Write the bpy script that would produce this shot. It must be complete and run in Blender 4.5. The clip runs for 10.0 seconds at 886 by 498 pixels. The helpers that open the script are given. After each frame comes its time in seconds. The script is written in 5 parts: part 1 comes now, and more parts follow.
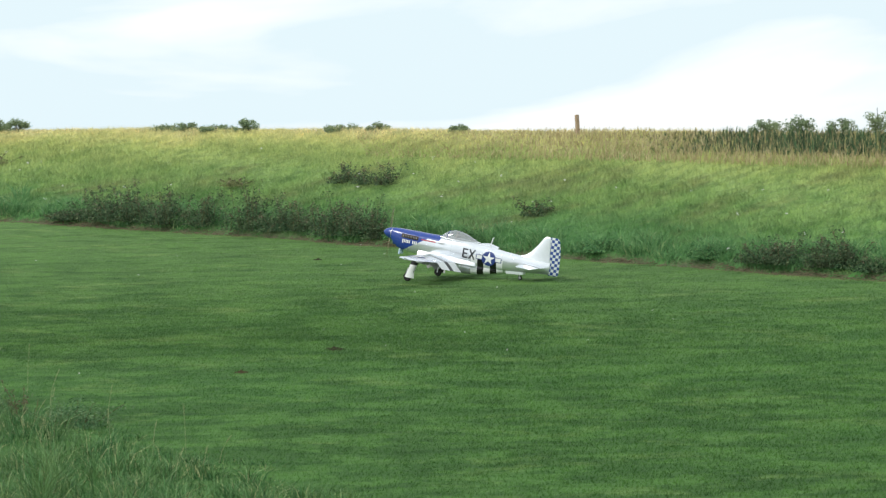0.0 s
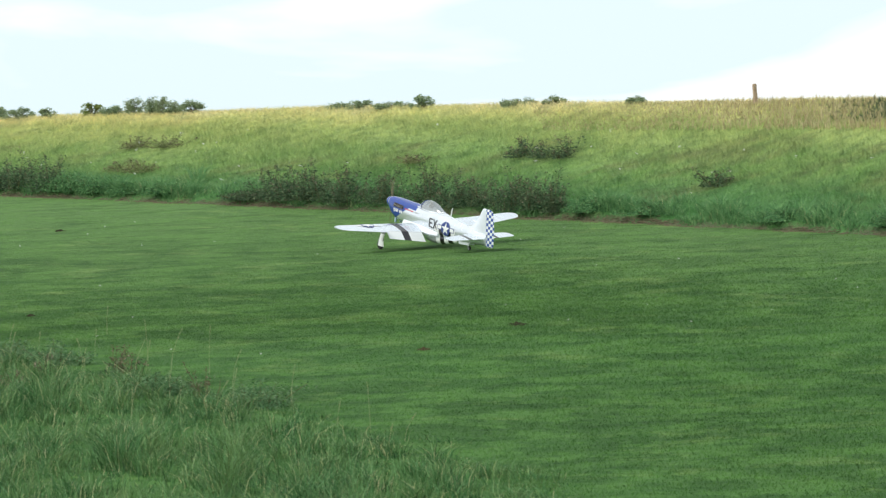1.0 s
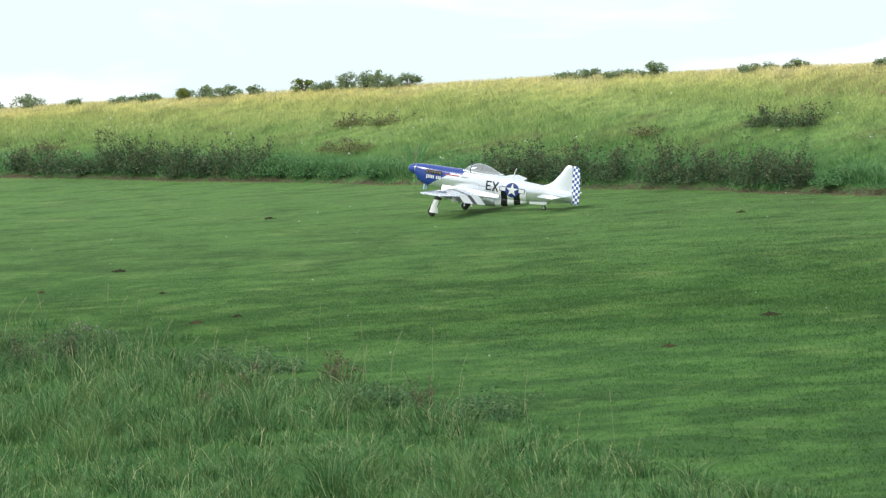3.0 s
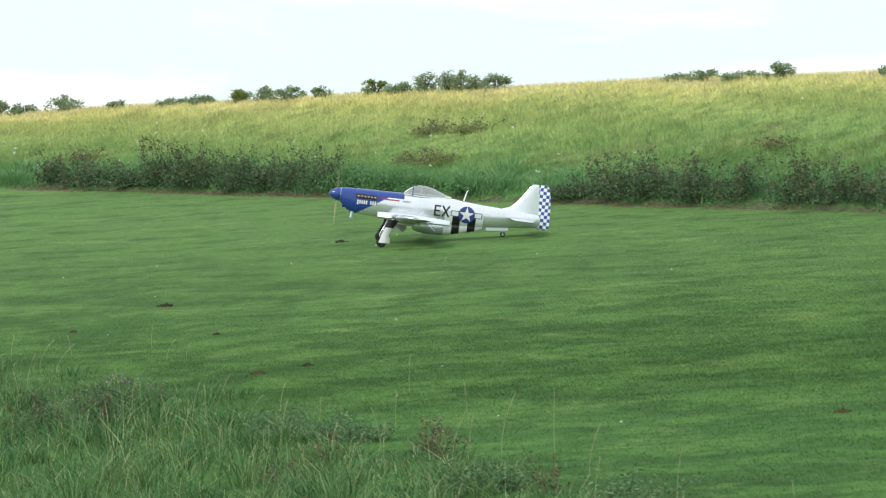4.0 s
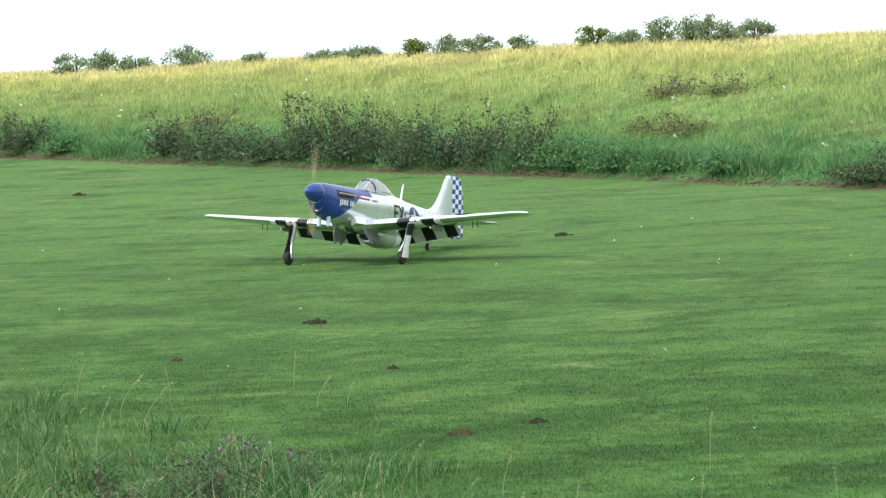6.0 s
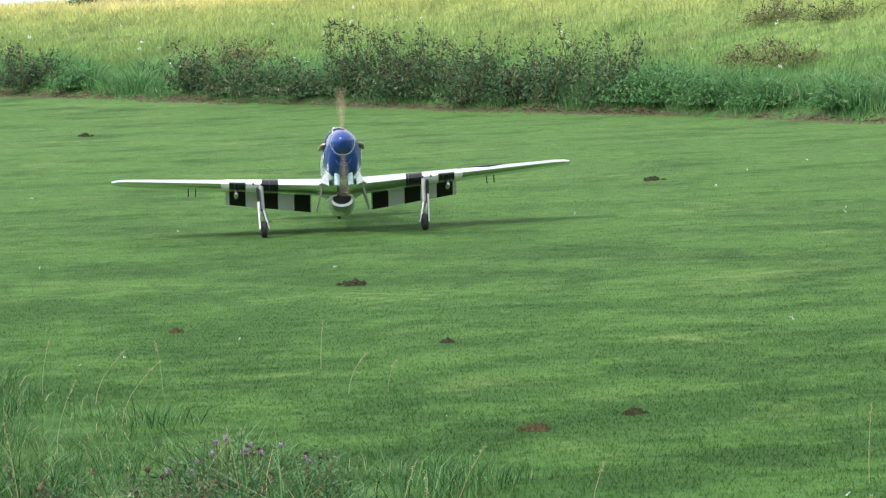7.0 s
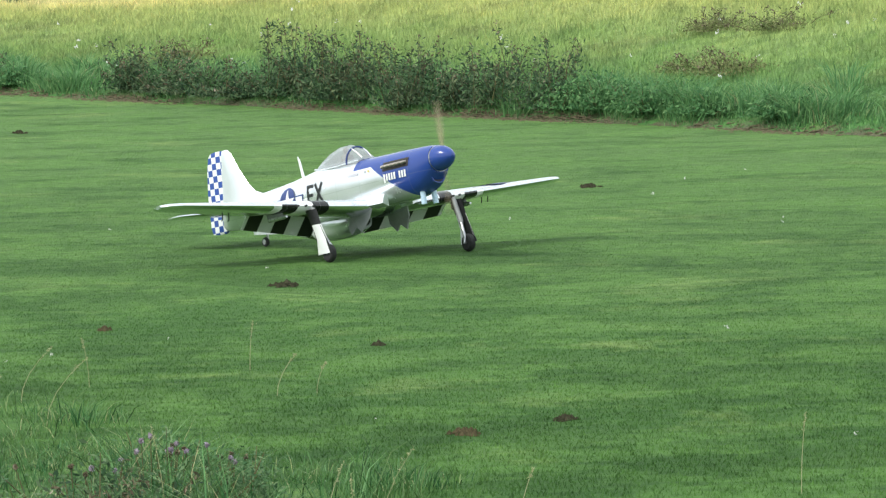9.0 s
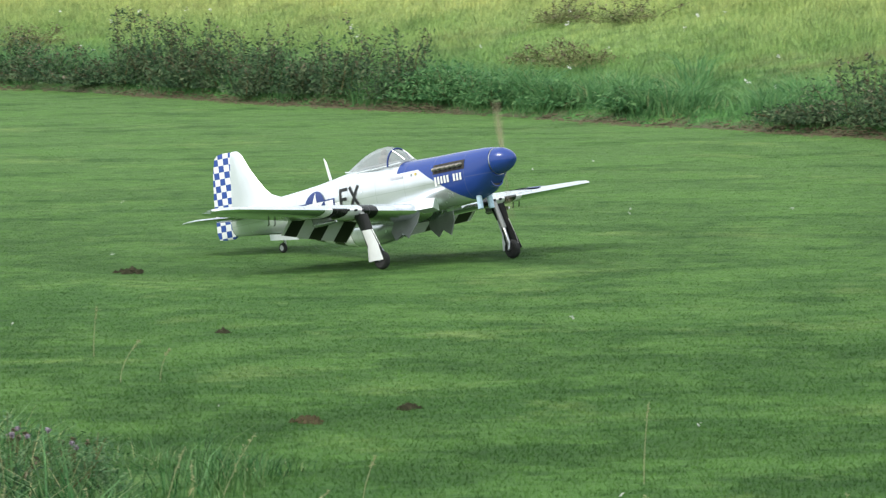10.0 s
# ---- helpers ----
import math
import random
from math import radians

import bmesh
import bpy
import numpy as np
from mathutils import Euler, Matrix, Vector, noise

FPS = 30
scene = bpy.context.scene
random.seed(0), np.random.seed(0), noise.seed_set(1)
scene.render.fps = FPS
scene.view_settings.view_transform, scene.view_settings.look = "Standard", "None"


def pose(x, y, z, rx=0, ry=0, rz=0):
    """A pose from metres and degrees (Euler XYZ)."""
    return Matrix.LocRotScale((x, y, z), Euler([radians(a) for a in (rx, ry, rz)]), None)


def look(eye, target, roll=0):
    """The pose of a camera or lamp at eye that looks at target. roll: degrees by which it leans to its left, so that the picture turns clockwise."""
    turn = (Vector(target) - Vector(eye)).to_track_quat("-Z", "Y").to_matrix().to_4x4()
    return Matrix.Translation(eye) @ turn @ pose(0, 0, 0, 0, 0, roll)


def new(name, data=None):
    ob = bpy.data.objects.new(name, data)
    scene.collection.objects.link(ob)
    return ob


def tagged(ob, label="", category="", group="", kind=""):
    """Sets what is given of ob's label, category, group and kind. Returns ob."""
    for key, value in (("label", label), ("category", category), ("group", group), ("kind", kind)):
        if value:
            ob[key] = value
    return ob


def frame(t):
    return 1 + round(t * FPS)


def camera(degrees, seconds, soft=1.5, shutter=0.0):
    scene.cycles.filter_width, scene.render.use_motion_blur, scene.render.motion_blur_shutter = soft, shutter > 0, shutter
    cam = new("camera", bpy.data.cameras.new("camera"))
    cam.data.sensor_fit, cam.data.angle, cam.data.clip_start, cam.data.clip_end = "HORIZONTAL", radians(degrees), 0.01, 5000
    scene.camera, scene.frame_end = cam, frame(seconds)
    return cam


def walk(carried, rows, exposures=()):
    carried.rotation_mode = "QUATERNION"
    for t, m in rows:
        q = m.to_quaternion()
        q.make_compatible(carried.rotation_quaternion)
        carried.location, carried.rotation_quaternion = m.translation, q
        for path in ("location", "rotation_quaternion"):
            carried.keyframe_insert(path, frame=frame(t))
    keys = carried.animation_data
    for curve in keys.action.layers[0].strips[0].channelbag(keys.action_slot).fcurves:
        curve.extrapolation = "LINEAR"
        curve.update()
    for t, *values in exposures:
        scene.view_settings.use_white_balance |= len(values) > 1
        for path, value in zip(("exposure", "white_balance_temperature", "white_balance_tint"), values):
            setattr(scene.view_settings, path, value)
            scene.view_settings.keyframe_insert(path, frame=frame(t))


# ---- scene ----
# ---- camera and its path ----
cam = camera(7.4766, 10.0, soft=1.25, shutter=0.17)
CAMERA_ROWS = [  # seconds, x, y, z, pitch, roll, yaw
    (0, 0.506, -78.039, 5.338, -3.679, -0.777, -5.572),
    (0.5, 0.476, -77.617, 5.206, -3.748, -0.707, -4.871),
    (1, 0.476, -77.547, 5.287, -3.844, -2.041, -4.097),
    (1.5, 0.505, -77.601, 5.330, -3.832, -2.586, -3.559),
    (2, 0.597, -77.244, 5.223, -3.858, -2.456, -3.022),
    (3.5, 0.758, -66.382, 5.023, -4.135, -3.920, -1.984),
    (4, 0.658, -60.457, 4.649, -4.043, -3.307, -1.788),
    (4.5, 0.524, -55.060, 4.233, -3.974, -2.630, -1.365),
    (5, 0.470, -48.880, 3.730, -3.859, -2.535, -0.673),
    (6.5, 0.429, -36.851, 2.920, -3.997, -2.469, -0.446),
    (7, 0.493, -33.068, 2.589, -4.189, -2.551, 0.007),
    (7.5, 0.513, -33.121, 2.599, -4.081, -2.489, 0.027),
    (8, 0.513, -33.014, 2.578, -4.176, -2.192, -0.267),
    (8.5, 0.515, -32.882, 2.569, -4.191, -1.761, -0.261),
    (9, 0.512, -32.769, 2.537, -4.130, -1.466, -0.527),
    (9.5, 0.526, -32.709, 2.526, -4.189, -1.311, -0.776),
    (10, 0.536, -32.713, 2.517, -4.222, -0.829, -1.788),
]
walk(cam, [(t, pose(x, y, z, 90 + p, 0, w) @ pose(0, 0, 0, 0, 0, r)) for t, x, y, z, p, r, w in CAMERA_ROWS],
     exposures=((0, -0.26), (1, -0.18), (2, -0.13), (3.5, -0.1), (4, -0.08), (5, -0.04), (6.5, 0.26), (7, 0.24), (7.5, 0.33), (8.5, 0.18), (9.5, 0.1), (10, 0.06)))

# ---- world and sun ----
SUN_ELEVATION, SUN_AZIMUTH = 47, 250  # degrees; azimuth clockwise from +y


def make_world():
    world = bpy.data.worlds.new("sky")
    scene.world = world
    world.use_nodes = True
    nt = world.node_tree
    nt.nodes.clear()
    add, link = nt.nodes.new, nt.links.new
    coord = add("ShaderNodeTexCoord")
    lift = add("ShaderNodeVectorMath")
    lift.operation = "ADD"
    lift.inputs[1].default_value = (0, 0, 0.4)
    link(coord.outputs["Generated"], lift.inputs[0])
    sky = add("ShaderNodeTexSky")
    sky.sky_type = "NISHITA"
    sky.sun_disc = False
    sky.sun_elevation = radians(SUN_ELEVATION)
    sky.sun_rotation = radians(SUN_AZIMUTH)
    link(lift.outputs[0], sky.inputs["Vector"])
    mapping = add("ShaderNodeMapping")
    mapping.inputs["Scale"].default_value = (13, 13, 58)
    mapping.inputs["Location"].default_value = (3.1, 0.4, 1.7)
    link(coord.outputs["Generated"], mapping.inputs["Vector"])
    cloud = add("ShaderNodeTexNoise")
    cloud.inputs["Scale"].default_value = 1.0
    cloud.inputs["Detail"].default_value = 8
    cloud.inputs["Roughness"].default_value = 0.5
    cloud.inputs["Distortion"].default_value = 0.4
    link(mapping.outputs[0], cloud.inputs["Vector"])
    ramp = add("ShaderNodeValToRGB")
    ramp.color_ramp.elements[0].position, ramp.color_ramp.elements[1].position = 0.44, 0.57
    ramp.color_ramp.elements[0].color = (0.0, 0.0, 0.0, 1)
    link(cloud.outputs["Fac"], ramp.inputs["Fac"])
    clear, haze, white = add("ShaderNodeBackground"), add("ShaderNodeBackground"), add("ShaderNodeBackground")
    cover, mix, out = add("ShaderNodeMixShader"), add("ShaderNodeMixShader"), add("ShaderNodeOutputWorld")
    clear.inputs["Strength"].default_value = 0.15
    link(sky.outputs[0], clear.inputs["Color"])
    haze.inputs["Color"].default_value = (0.82, 0.96, 1.0, 1)  # thin high cloud
    haze.inputs["Strength"].default_value = 1.26
    white.inputs["Color"].default_value = (0.97, 1.0, 1.0, 1)
    white.inputs["Strength"].default_value = 1.42
    link(ramp.outputs["Color"], cover.inputs[0])
    link(haze.outputs[0], cover.inputs[1])
    link(white.outputs[0], cover.inputs[2])
    mix.inputs[0].default_value = 0.9
    link(clear.outputs[0], mix.inputs[1])
    link(cover.outputs[0], mix.inputs[2])
    link(mix.outputs[0], out.inputs["Surface"])


make_world()
sun_data = bpy.data.lights.new("sun", "SUN")
sun_data.energy, sun_data.angle, sun_data.color = 2.45, radians(10), (1.0, 0.95, 0.86)
sun = new("sun", sun_data)
_a, _e = radians(SUN_AZIMUTH), radians(SUN_ELEVATION)
sun.matrix_basis = look((30 * math.sin(_a), 30 * math.cos(_a), 30), Vector((30 * math.sin(_a), 30 * math.cos(_a), 30)) - Vector((math.sin(_a) * math.cos(_e), math.cos(_a) * math.cos(_e), math.sin(_e))))


# ---- materials ----
def base_material(name, rough=0.6, metal=0.0):
    m = bpy.data.materials.new(name)
    m.use_nodes = True
    nt = m.node_tree
    bsdf = nt.nodes["Principled BSDF"]
    bsdf.inputs["Roughness"].default_value = rough
    bsdf.inputs["Metallic"].default_value = metal
    return m, nt, bsdf


def noise_node(nt, scale, detail=4, rough=0.55, vector=None, stretch=None):
    n = nt.nodes.new("ShaderNodeTexNoise")
    n.inputs["Scale"].default_value, n.inputs["Detail"].default_value, n.inputs["Roughness"].default_value = scale, detail, rough
    if vector is not None:
        if stretch:
            mp = nt.nodes.new("ShaderNodeMapping")
            mp.inputs["Scale"].default_value = stretch
            nt.links.new(vector, mp.inputs["Vector"])
            vector = mp.outputs[0]
        nt.links.new(vector, n.inputs["Vector"])
    return n.outputs["Fac"]


def ramp_node(nt, fac, stops):
    r = nt.nodes.new("ShaderNodeValToRGB")
    els = r.color_ramp.elements
    while len(els) < len(stops):
        els.new(0.5)
    for e, (p, c) in zip(els, stops):
        e.position, e.color = p, (*c, 1)
    nt.links.new(fac, r.inputs["Fac"])
    return r.outputs["Color"]


def mix_node(nt, fac, a, b, blend="MIX"):
    m = nt.nodes.new("ShaderNodeMix")
    m.data_type, m.blend_type = "RGBA", blend
    for sock, v in ((m.inputs[0], fac), (m.inputs[6], a), (m.inputs[7], b)):
        if isinstance(v, (int, float)):
            sock.default_value = v
        elif isinstance(v, tuple):
            sock.default_value = (*v, 1)
        else:
            nt.links.new(v, sock)
    return m.outputs[2]


def math_node(nt, op, a, b=None, clamp=False):
    m = nt.nodes.new("ShaderNodeMath")
    m.operation, m.use_clamp = op, clamp
    for sock, v in zip(m.inputs, (a, b)):
        if v is None:
            continue
        if isinstance(v, (int, float)):
            sock.default_value = v
        else:
            nt.links.new(v, sock)
    return m.outputs[0]


def bump_node(nt, bsdf, height, strength=0.3, distance=0.01):
    b = nt.nodes.new("ShaderNodeBump")
    b.inputs["Strength"].default_value, b.inputs["Distance"].default_value = strength, distance
    nt.links.new(height, b.inputs["Height"])
    nt.links.new(b.outputs[0], bsdf.inputs["Normal"])


def soften(nt, shader, amount):
    """Lets thin blades take the light as the turf's whole surface does."""
    geo = nt.nodes.new("ShaderNodeNewGeometry")
    add = nt.nodes.new("ShaderNodeVectorMath")
    add.operation = "ADD"
    add.inputs[1].default_value = (0, 0, amount)
    nt.links.new(geo.outputs["Normal"], add.inputs[0])
    unit = nt.nodes.new("ShaderNodeVectorMath")
    unit.operation = "NORMALIZE"
    nt.links.new(add.outputs[0], unit.inputs[0])
    nt.links.new(unit.outputs[0], shader.inputs["Normal"])


def position(nt):
    return nt.nodes.new("ShaderNodeNewGeometry").outputs["Position"]


def object_xyz(nt):
    tc = nt.nodes.new("ShaderNodeTexCoord")
    sep = nt.nodes.new("ShaderNodeSeparateXYZ")
    nt.links.new(tc.outputs["Object"], sep.inputs[0])
    return tc.outputs["Object"], sep.outputs


def plain_paint(name, color, rough=0.45, metal=0.0, vary=0.12, scale=18, bump=0.0):
    """Paint, rubber, metal or plastic with slight stains and grain."""
    m, nt, bsdf = base_material(name, rough, metal)
    vec, _ = object_xyz(nt)
    n = noise_node(nt, scale, 5, 0.6, vec)
    dark = tuple(c * (1 - vary) for c in color)
    light = tuple(min(1, c * (1 + vary)) for c in color)
    nt.links.new(ramp_node(nt, n, [(0.3, dark), (0.7, light)]), bsdf.inputs["Base Color"])
    nt.links.new(ramp_node(nt, noise_node(nt, scale * 3, 3, 0.6, vec), [(0.3, (rough * 0.8,) * 3), (0.7, (min(1, rough * 1.2),) * 3)]), bsdf.inputs["Roughness"])
    if bump:
        bump_node(nt, bsdf, noise_node(nt, scale * 8, 4, 0.6, vec), bump, 0.004)
    return m


def leaf_material(name, stops, patch, amount=0.5, patch_scale=0.5, translucent=0.3, rough=0.55, lift=0.6):
    """Blades or leaves: each its own tone, and patches of another tone across the ground."""
    m, nt, bsdf = base_material(name, rough)
    geo = nt.nodes.new("ShaderNodeNewGeometry")
    col = ramp_node(nt, geo.outputs["Random Per Island"], stops)
    wide = ramp_node(nt, noise_node(nt, patch_scale, 5, 0.6, geo.outputs["Position"]), [(0.42, (0, 0, 0)), (0.62, (1, 1, 1))])
    fac = math_node(nt, "MULTIPLY", wide, amount)
    col = mix_node(nt, fac, col, patch)
    nt.links.new(col, bsdf.inputs["Base Color"])
    bsdf.inputs["Specular IOR Level"].default_value = 0.12
    soften(nt, bsdf, lift)
    tr = nt.nodes.new("ShaderNodeBsdfTranslucent")
    nt.links.new(col, tr.inputs["Color"])
    mx = nt.nodes.new("ShaderNodeMixShader")
    mx.inputs[0].default_value = translucent
    nt.links.new(bsdf.outputs[0], mx.inputs[1])
    nt.links.new(tr.outputs[0], mx.inputs[2])
    nt.links.new(mx.outputs[0], nt.nodes["Material Output"].inputs["Surface"])
    return m


def lawn_colour(nt, pos):
    """Mown turf: fine grain, mower streaks, paler or darker patches; grazing light painted in, paler far off and darker
    near.
    """
    fine = ramp_node(nt, noise_node(nt, 30, 5, 0.75, pos), [(0.3, (0.042, 0.112, 0.024)), (0.5, (0.058, 0.142, 0.031)), (0.72, (0.083, 0.182, 0.043))])
    wide = ramp_node(nt, noise_node(nt, 0.3, 5, 0.6, pos, (0.8, 0.6, 1)), [(0.42, (0, 0, 0)), (0.6, (1, 1, 1))])
    col = mix_node(nt, math_node(nt, "MULTIPLY", wide, 0.4), fine, (0.105, 0.245, 0.06))
    sep = nt.nodes.new("ShaderNodeSeparateXYZ")
    nt.links.new(pos, sep.inputs[0])
    # brightness of the far turf at a grazing view, painted into its colour
    far_light = math_node(nt, "DIVIDE", math_node(nt, "ADD", sep.outputs[1], math_node(nt, "ADD", math_node(nt, "MULTIPLY", sep.outputs[0], 0.5), 2.0)), 14.0, clamp=True)
    col = mix_node(nt, math_node(nt, "MULTIPLY", far_light, 0.6), col, (0.2, 0.35, 0.115))
    streak = ramp_node(nt, noise_node(nt, 1.0, 7, 0.74, pos, (1.0, 0.9, 1)), [(0.47, (0, 0, 0)), (0.57, (1, 1, 1))])
    col = mix_node(nt, math_node(nt, "MULTIPLY", streak, 0.68), col, (0.15, 0.3, 0.074))
    dry = ramp_node(nt, noise_node(nt, 0.8, 7, 0.75, pos, (0.9, 0.9, 1)), [(0.55, (0, 0, 0)), (0.66, (1, 1, 1))])
    col = mix_node(nt, math_node(nt, "MULTIPLY", dry, 0.75), col, (0.25, 0.36, 0.115))
    band = ramp_node(nt, noise_node(nt, 1.0, 6, 0.7, pos, (0.7, 1.0, 1)), [(0.48, (0, 0, 0)), (0.64, (1, 1, 1))])
    col = mix_node(nt, math_node(nt, "MULTIPLY", band, 0.35), col, (0.18, 0.335, 0.095))
    dark = ramp_node(nt, noise_node(nt, 2.4, 7, 0.72, pos, (0.5, 0.7, 1)), [(0.5, (0, 0, 0)), (0.64, (1, 1, 1))])
    col = mix_node(nt, math_node(nt, "MULTIPLY", dark, 0.62), col, (0.032, 0.098, 0.02))
    clump = ramp_node(nt, noise_node(nt, 11, 4, 0.7, pos), [(0.36, (0.68, 0.71, 0.66)), (0.5, (0.86, 0.87, 0.82)), (0.64, (1.04, 1.02, 0.96))])
    col = mix_node(nt, 1.0, col, clump, "MULTIPLY")
    # steeper view shows more shade between near blades; that darkening is painted here
    near_shade = math_node(nt, "DIVIDE", math_node(nt, "SUBTRACT", -3.0, sep.outputs[1]), 12.0, clamp=True)
    return mix_node(nt, near_shade, col, mix_node(nt, 1.0, col, (0.8, 0.92, 0.8), "MULTIPLY"))


def lawn_material():
    m, nt, bsdf = base_material("mown_turf", 0.9)
    pos = position(nt)
    nt.links.new(mix_node(nt, 1.0, lawn_colour(nt, pos), (0.74, 0.75, 0.76), "MULTIPLY"), bsdf.inputs["Base Color"])
    bsdf.inputs["Specular IOR Level"].default_value = 0.15
    bump_node(nt, bsdf, noise_node(nt, 60, 4, 0.7, pos), 0.5, 0.02)
    return m


def lawn_blade_material():
    m, nt, bsdf = base_material("turf_blades", 0.6)
    geo = nt.nodes.new("ShaderNodeNewGeometry")
    one = ramp_node(nt, geo.outputs["Random Per Island"], [(0, (0.95, 0.96, 0.92)), (0.5, (1.08, 1.08, 1.05)), (0.95, (1.2, 1.19, 1.18)), (1, (1.6, 1.4, 1.45))])
    nt.links.new(mix_node(nt, 1.0, lawn_colour(nt, geo.outputs["Position"]), one, "MULTIPLY"), bsdf.inputs["Base Color"])
    bsdf.inputs["Specular IOR Level"].default_value = 0.2
    soften(nt, bsdf, 2.0)
    tr = nt.nodes.new("ShaderNodeBsdfTranslucent")
    nt.links.new(bsdf.inputs["Base Color"].links[0].from_socket, tr.inputs["Color"])
    mx = nt.nodes.new("ShaderNodeMixShader")
    mx.inputs[0].default_value = 0.42
    nt.links.new(bsdf.outputs[0], mx.inputs[1])
    nt.links.new(tr.outputs[0], mx.inputs[2])
    nt.links.new(mx.outputs[0], nt.nodes["Material Output"].inputs["Surface"])
    return m


def zone_material(name, blades):
    """Rough meadow: lush at the turf's edge, then seeding grass, then straw towards the brow, brightened there as if
    sunlit.
    """
    m, nt, bsdf = base_material(name, 0.75)
    geo = nt.nodes.new("ShaderNodeNewGeometry")
    pos = geo.outputs["Position"]
    sep = nt.nodes.new("ShaderNodeSeparateXYZ")
    nt.links.new(pos, sep.inputs[0])
    x, y = sep.outputs[0], sep.outputs[1]
    over = math_node(nt, "MAXIMUM", math_node(nt, "SUBTRACT", x, 6.0), 0.0)
    v = math_node(nt, "ADD", math_node(nt, "ADD", y, math_node(nt, "MULTIPLY", x, 1.427)), math_node(nt, "MULTIPLY", over, 0.173))
    v = math_node(nt, "SUBTRACT", v, 17.0)
    wob = math_node(nt, "MULTIPLY", math_node(nt, "SUBTRACT", noise_node(nt, 0.7, 5, 0.65, pos, (1, 0.5, 1)), 0.5), 3.2)
    far = math_node(nt, "DIVIDE", math_node(nt, "ADD", v, wob), 8.6, clamp=True)
    # the last stops hold straw colour plus the brow's sunlit brightness, painted in
    col = ramp_node(nt, far, [(0.0, (0.105, 0.27, 0.075)), (0.1, (0.115, 0.275, 0.085)), (0.22, (0.155, 0.305, 0.1)), (0.36, (0.265, 0.41, 0.13)), (0.55, (0.37, 0.485, 0.165)), (0.76, (0.52, 0.58, 0.2)), (0.88, (0.8, 0.75, 0.3)), (1.0, (0.9, 0.8, 0.42))])
    # darker and less yellow towards +x, except at the brow
    duller = math_node(nt, "DIVIDE", math_node(nt, "SUBTRACT", x, 2.5), 3.5, clamp=True)
    duller = math_node(nt, "MULTIPLY", duller, math_node(nt, "SUBTRACT", 1.0, math_node(nt, "POWER", far, 6.0)))
    col = mix_node(nt, duller, col, mix_node(nt, 1.0, col, (0.8, 0.88, 0.86), "MULTIPLY"))
    brown = ramp_node(nt, noise_node(nt, 0.9, 6, 0.7, pos, (0.6, 1.2, 1)), [(0.52, (0, 0, 0)), (0.66, (1, 1, 1))])
    col = mix_node(nt, math_node(nt, "MULTIPLY", math_node(nt, "MULTIPLY", brown, math_node(nt, "SUBTRACT", 1.0, math_node(nt, "POWER", far, 7.0))), 0.5), col, (0.2, 0.185, 0.085))
    green = ramp_node(nt, noise_node(nt, 1.7, 7, 0.75, pos, (1.0, 0.7, 1)), [(0.48, (0, 0, 0)), (0.6, (1, 1, 1))])
    col = mix_node(nt, math_node(nt, "MULTIPLY", math_node(nt, "MULTIPLY", green, math_node(nt, "SUBTRACT", 1.15, far)), 0.75), col, mix_node(nt, 1.0, col, (0.48, 0.66, 0.5), "MULTIPLY"))
    grain = ramp_node(nt, noise_node(nt, 4.5, 6, 0.72, pos), [(0.38, (0.66, 0.7, 0.7)), (0.5, (1, 1, 1)), (0.63, (1.24, 1.2, 1.12))])
    col = mix_node(nt, 1.0, col, grain, "MULTIPLY")
    if blades:
        one = ramp_node(nt, geo.outputs["Random Per Island"], [(0, (0.78, 0.8, 0.78)), (0.55, (1, 1, 1)), (0.85, (1.12, 1.1, 1.1)), (0.97, (1.35, 1.18, 1.2)), (1, (1.5, 1.2, 1.35))])
        col = mix_node(nt, 1.0, col, one, "MULTIPLY")
        soften(nt, bsdf, 1.6)
        tr = nt.nodes.new("ShaderNodeBsdfTranslucent")
        nt.links.new(col, tr.inputs["Color"])
        mx = nt.nodes.new("ShaderNodeMixShader")
        mx.inputs[0].default_value = 0.25
        nt.links.new(bsdf.outputs[0], mx.inputs[1])
        nt.links.new(tr.outputs[0], mx.inputs[2])
        nt.links.new(mx.outputs[0], nt.nodes["Material Output"].inputs["Surface"])
    else:
        col = mix_node(nt, 1.0, col, (0.8, 0.82, 0.75), "MULTIPLY")
        bare = math_node(nt, "SUBTRACT", 1.0, math_node(nt, "DIVIDE", v, 0.42), clamp=True)
        spots = ramp_node(nt, noise_node(nt, 3.2, 6, 0.7, pos), [(0.4, (0, 0, 0)), (0.52, (1, 1, 1))])
        col = mix_node(nt, math_node(nt, "MULTIPLY", bare, spots), col, ramp_node(nt, noise_node(nt, 28, 5, 0.7, pos), [(0.35, (0.05, 0.05, 0.03)), (0.65, (0.17, 0.145, 0.09))]))
        bump_node(nt, bsdf, noise_node(nt, 25, 4, 0.7, pos), 0.8, 0.05)
    nt.links.new(col, bsdf.inputs["Base Color"])
    bsdf.inputs["Specular IOR Level"].default_value = 0.2
    return m


def soil_material(name, a, b):
    m, nt, bsdf = base_material(name, 1.0)
    bsdf.inputs["Specular IOR Level"].default_value = 0.0
    pos = position(nt)
    nt.links.new(ramp_node(nt, noise_node(nt, 30, 5, 0.7, pos), [(0.3, a), (0.7, b)]), bsdf.inputs["Base Color"])
    bump_node(nt, bsdf, noise_node(nt, 80, 4, 0.7, pos), 0.7, 0.01)
    return m


SILVER = (0.83, 0.86, 0.9)
BLUE = (0.022, 0.058, 0.28)
WHITE = (0.82, 0.83, 0.84)
BLACK = (0.012, 0.012, 0.014)


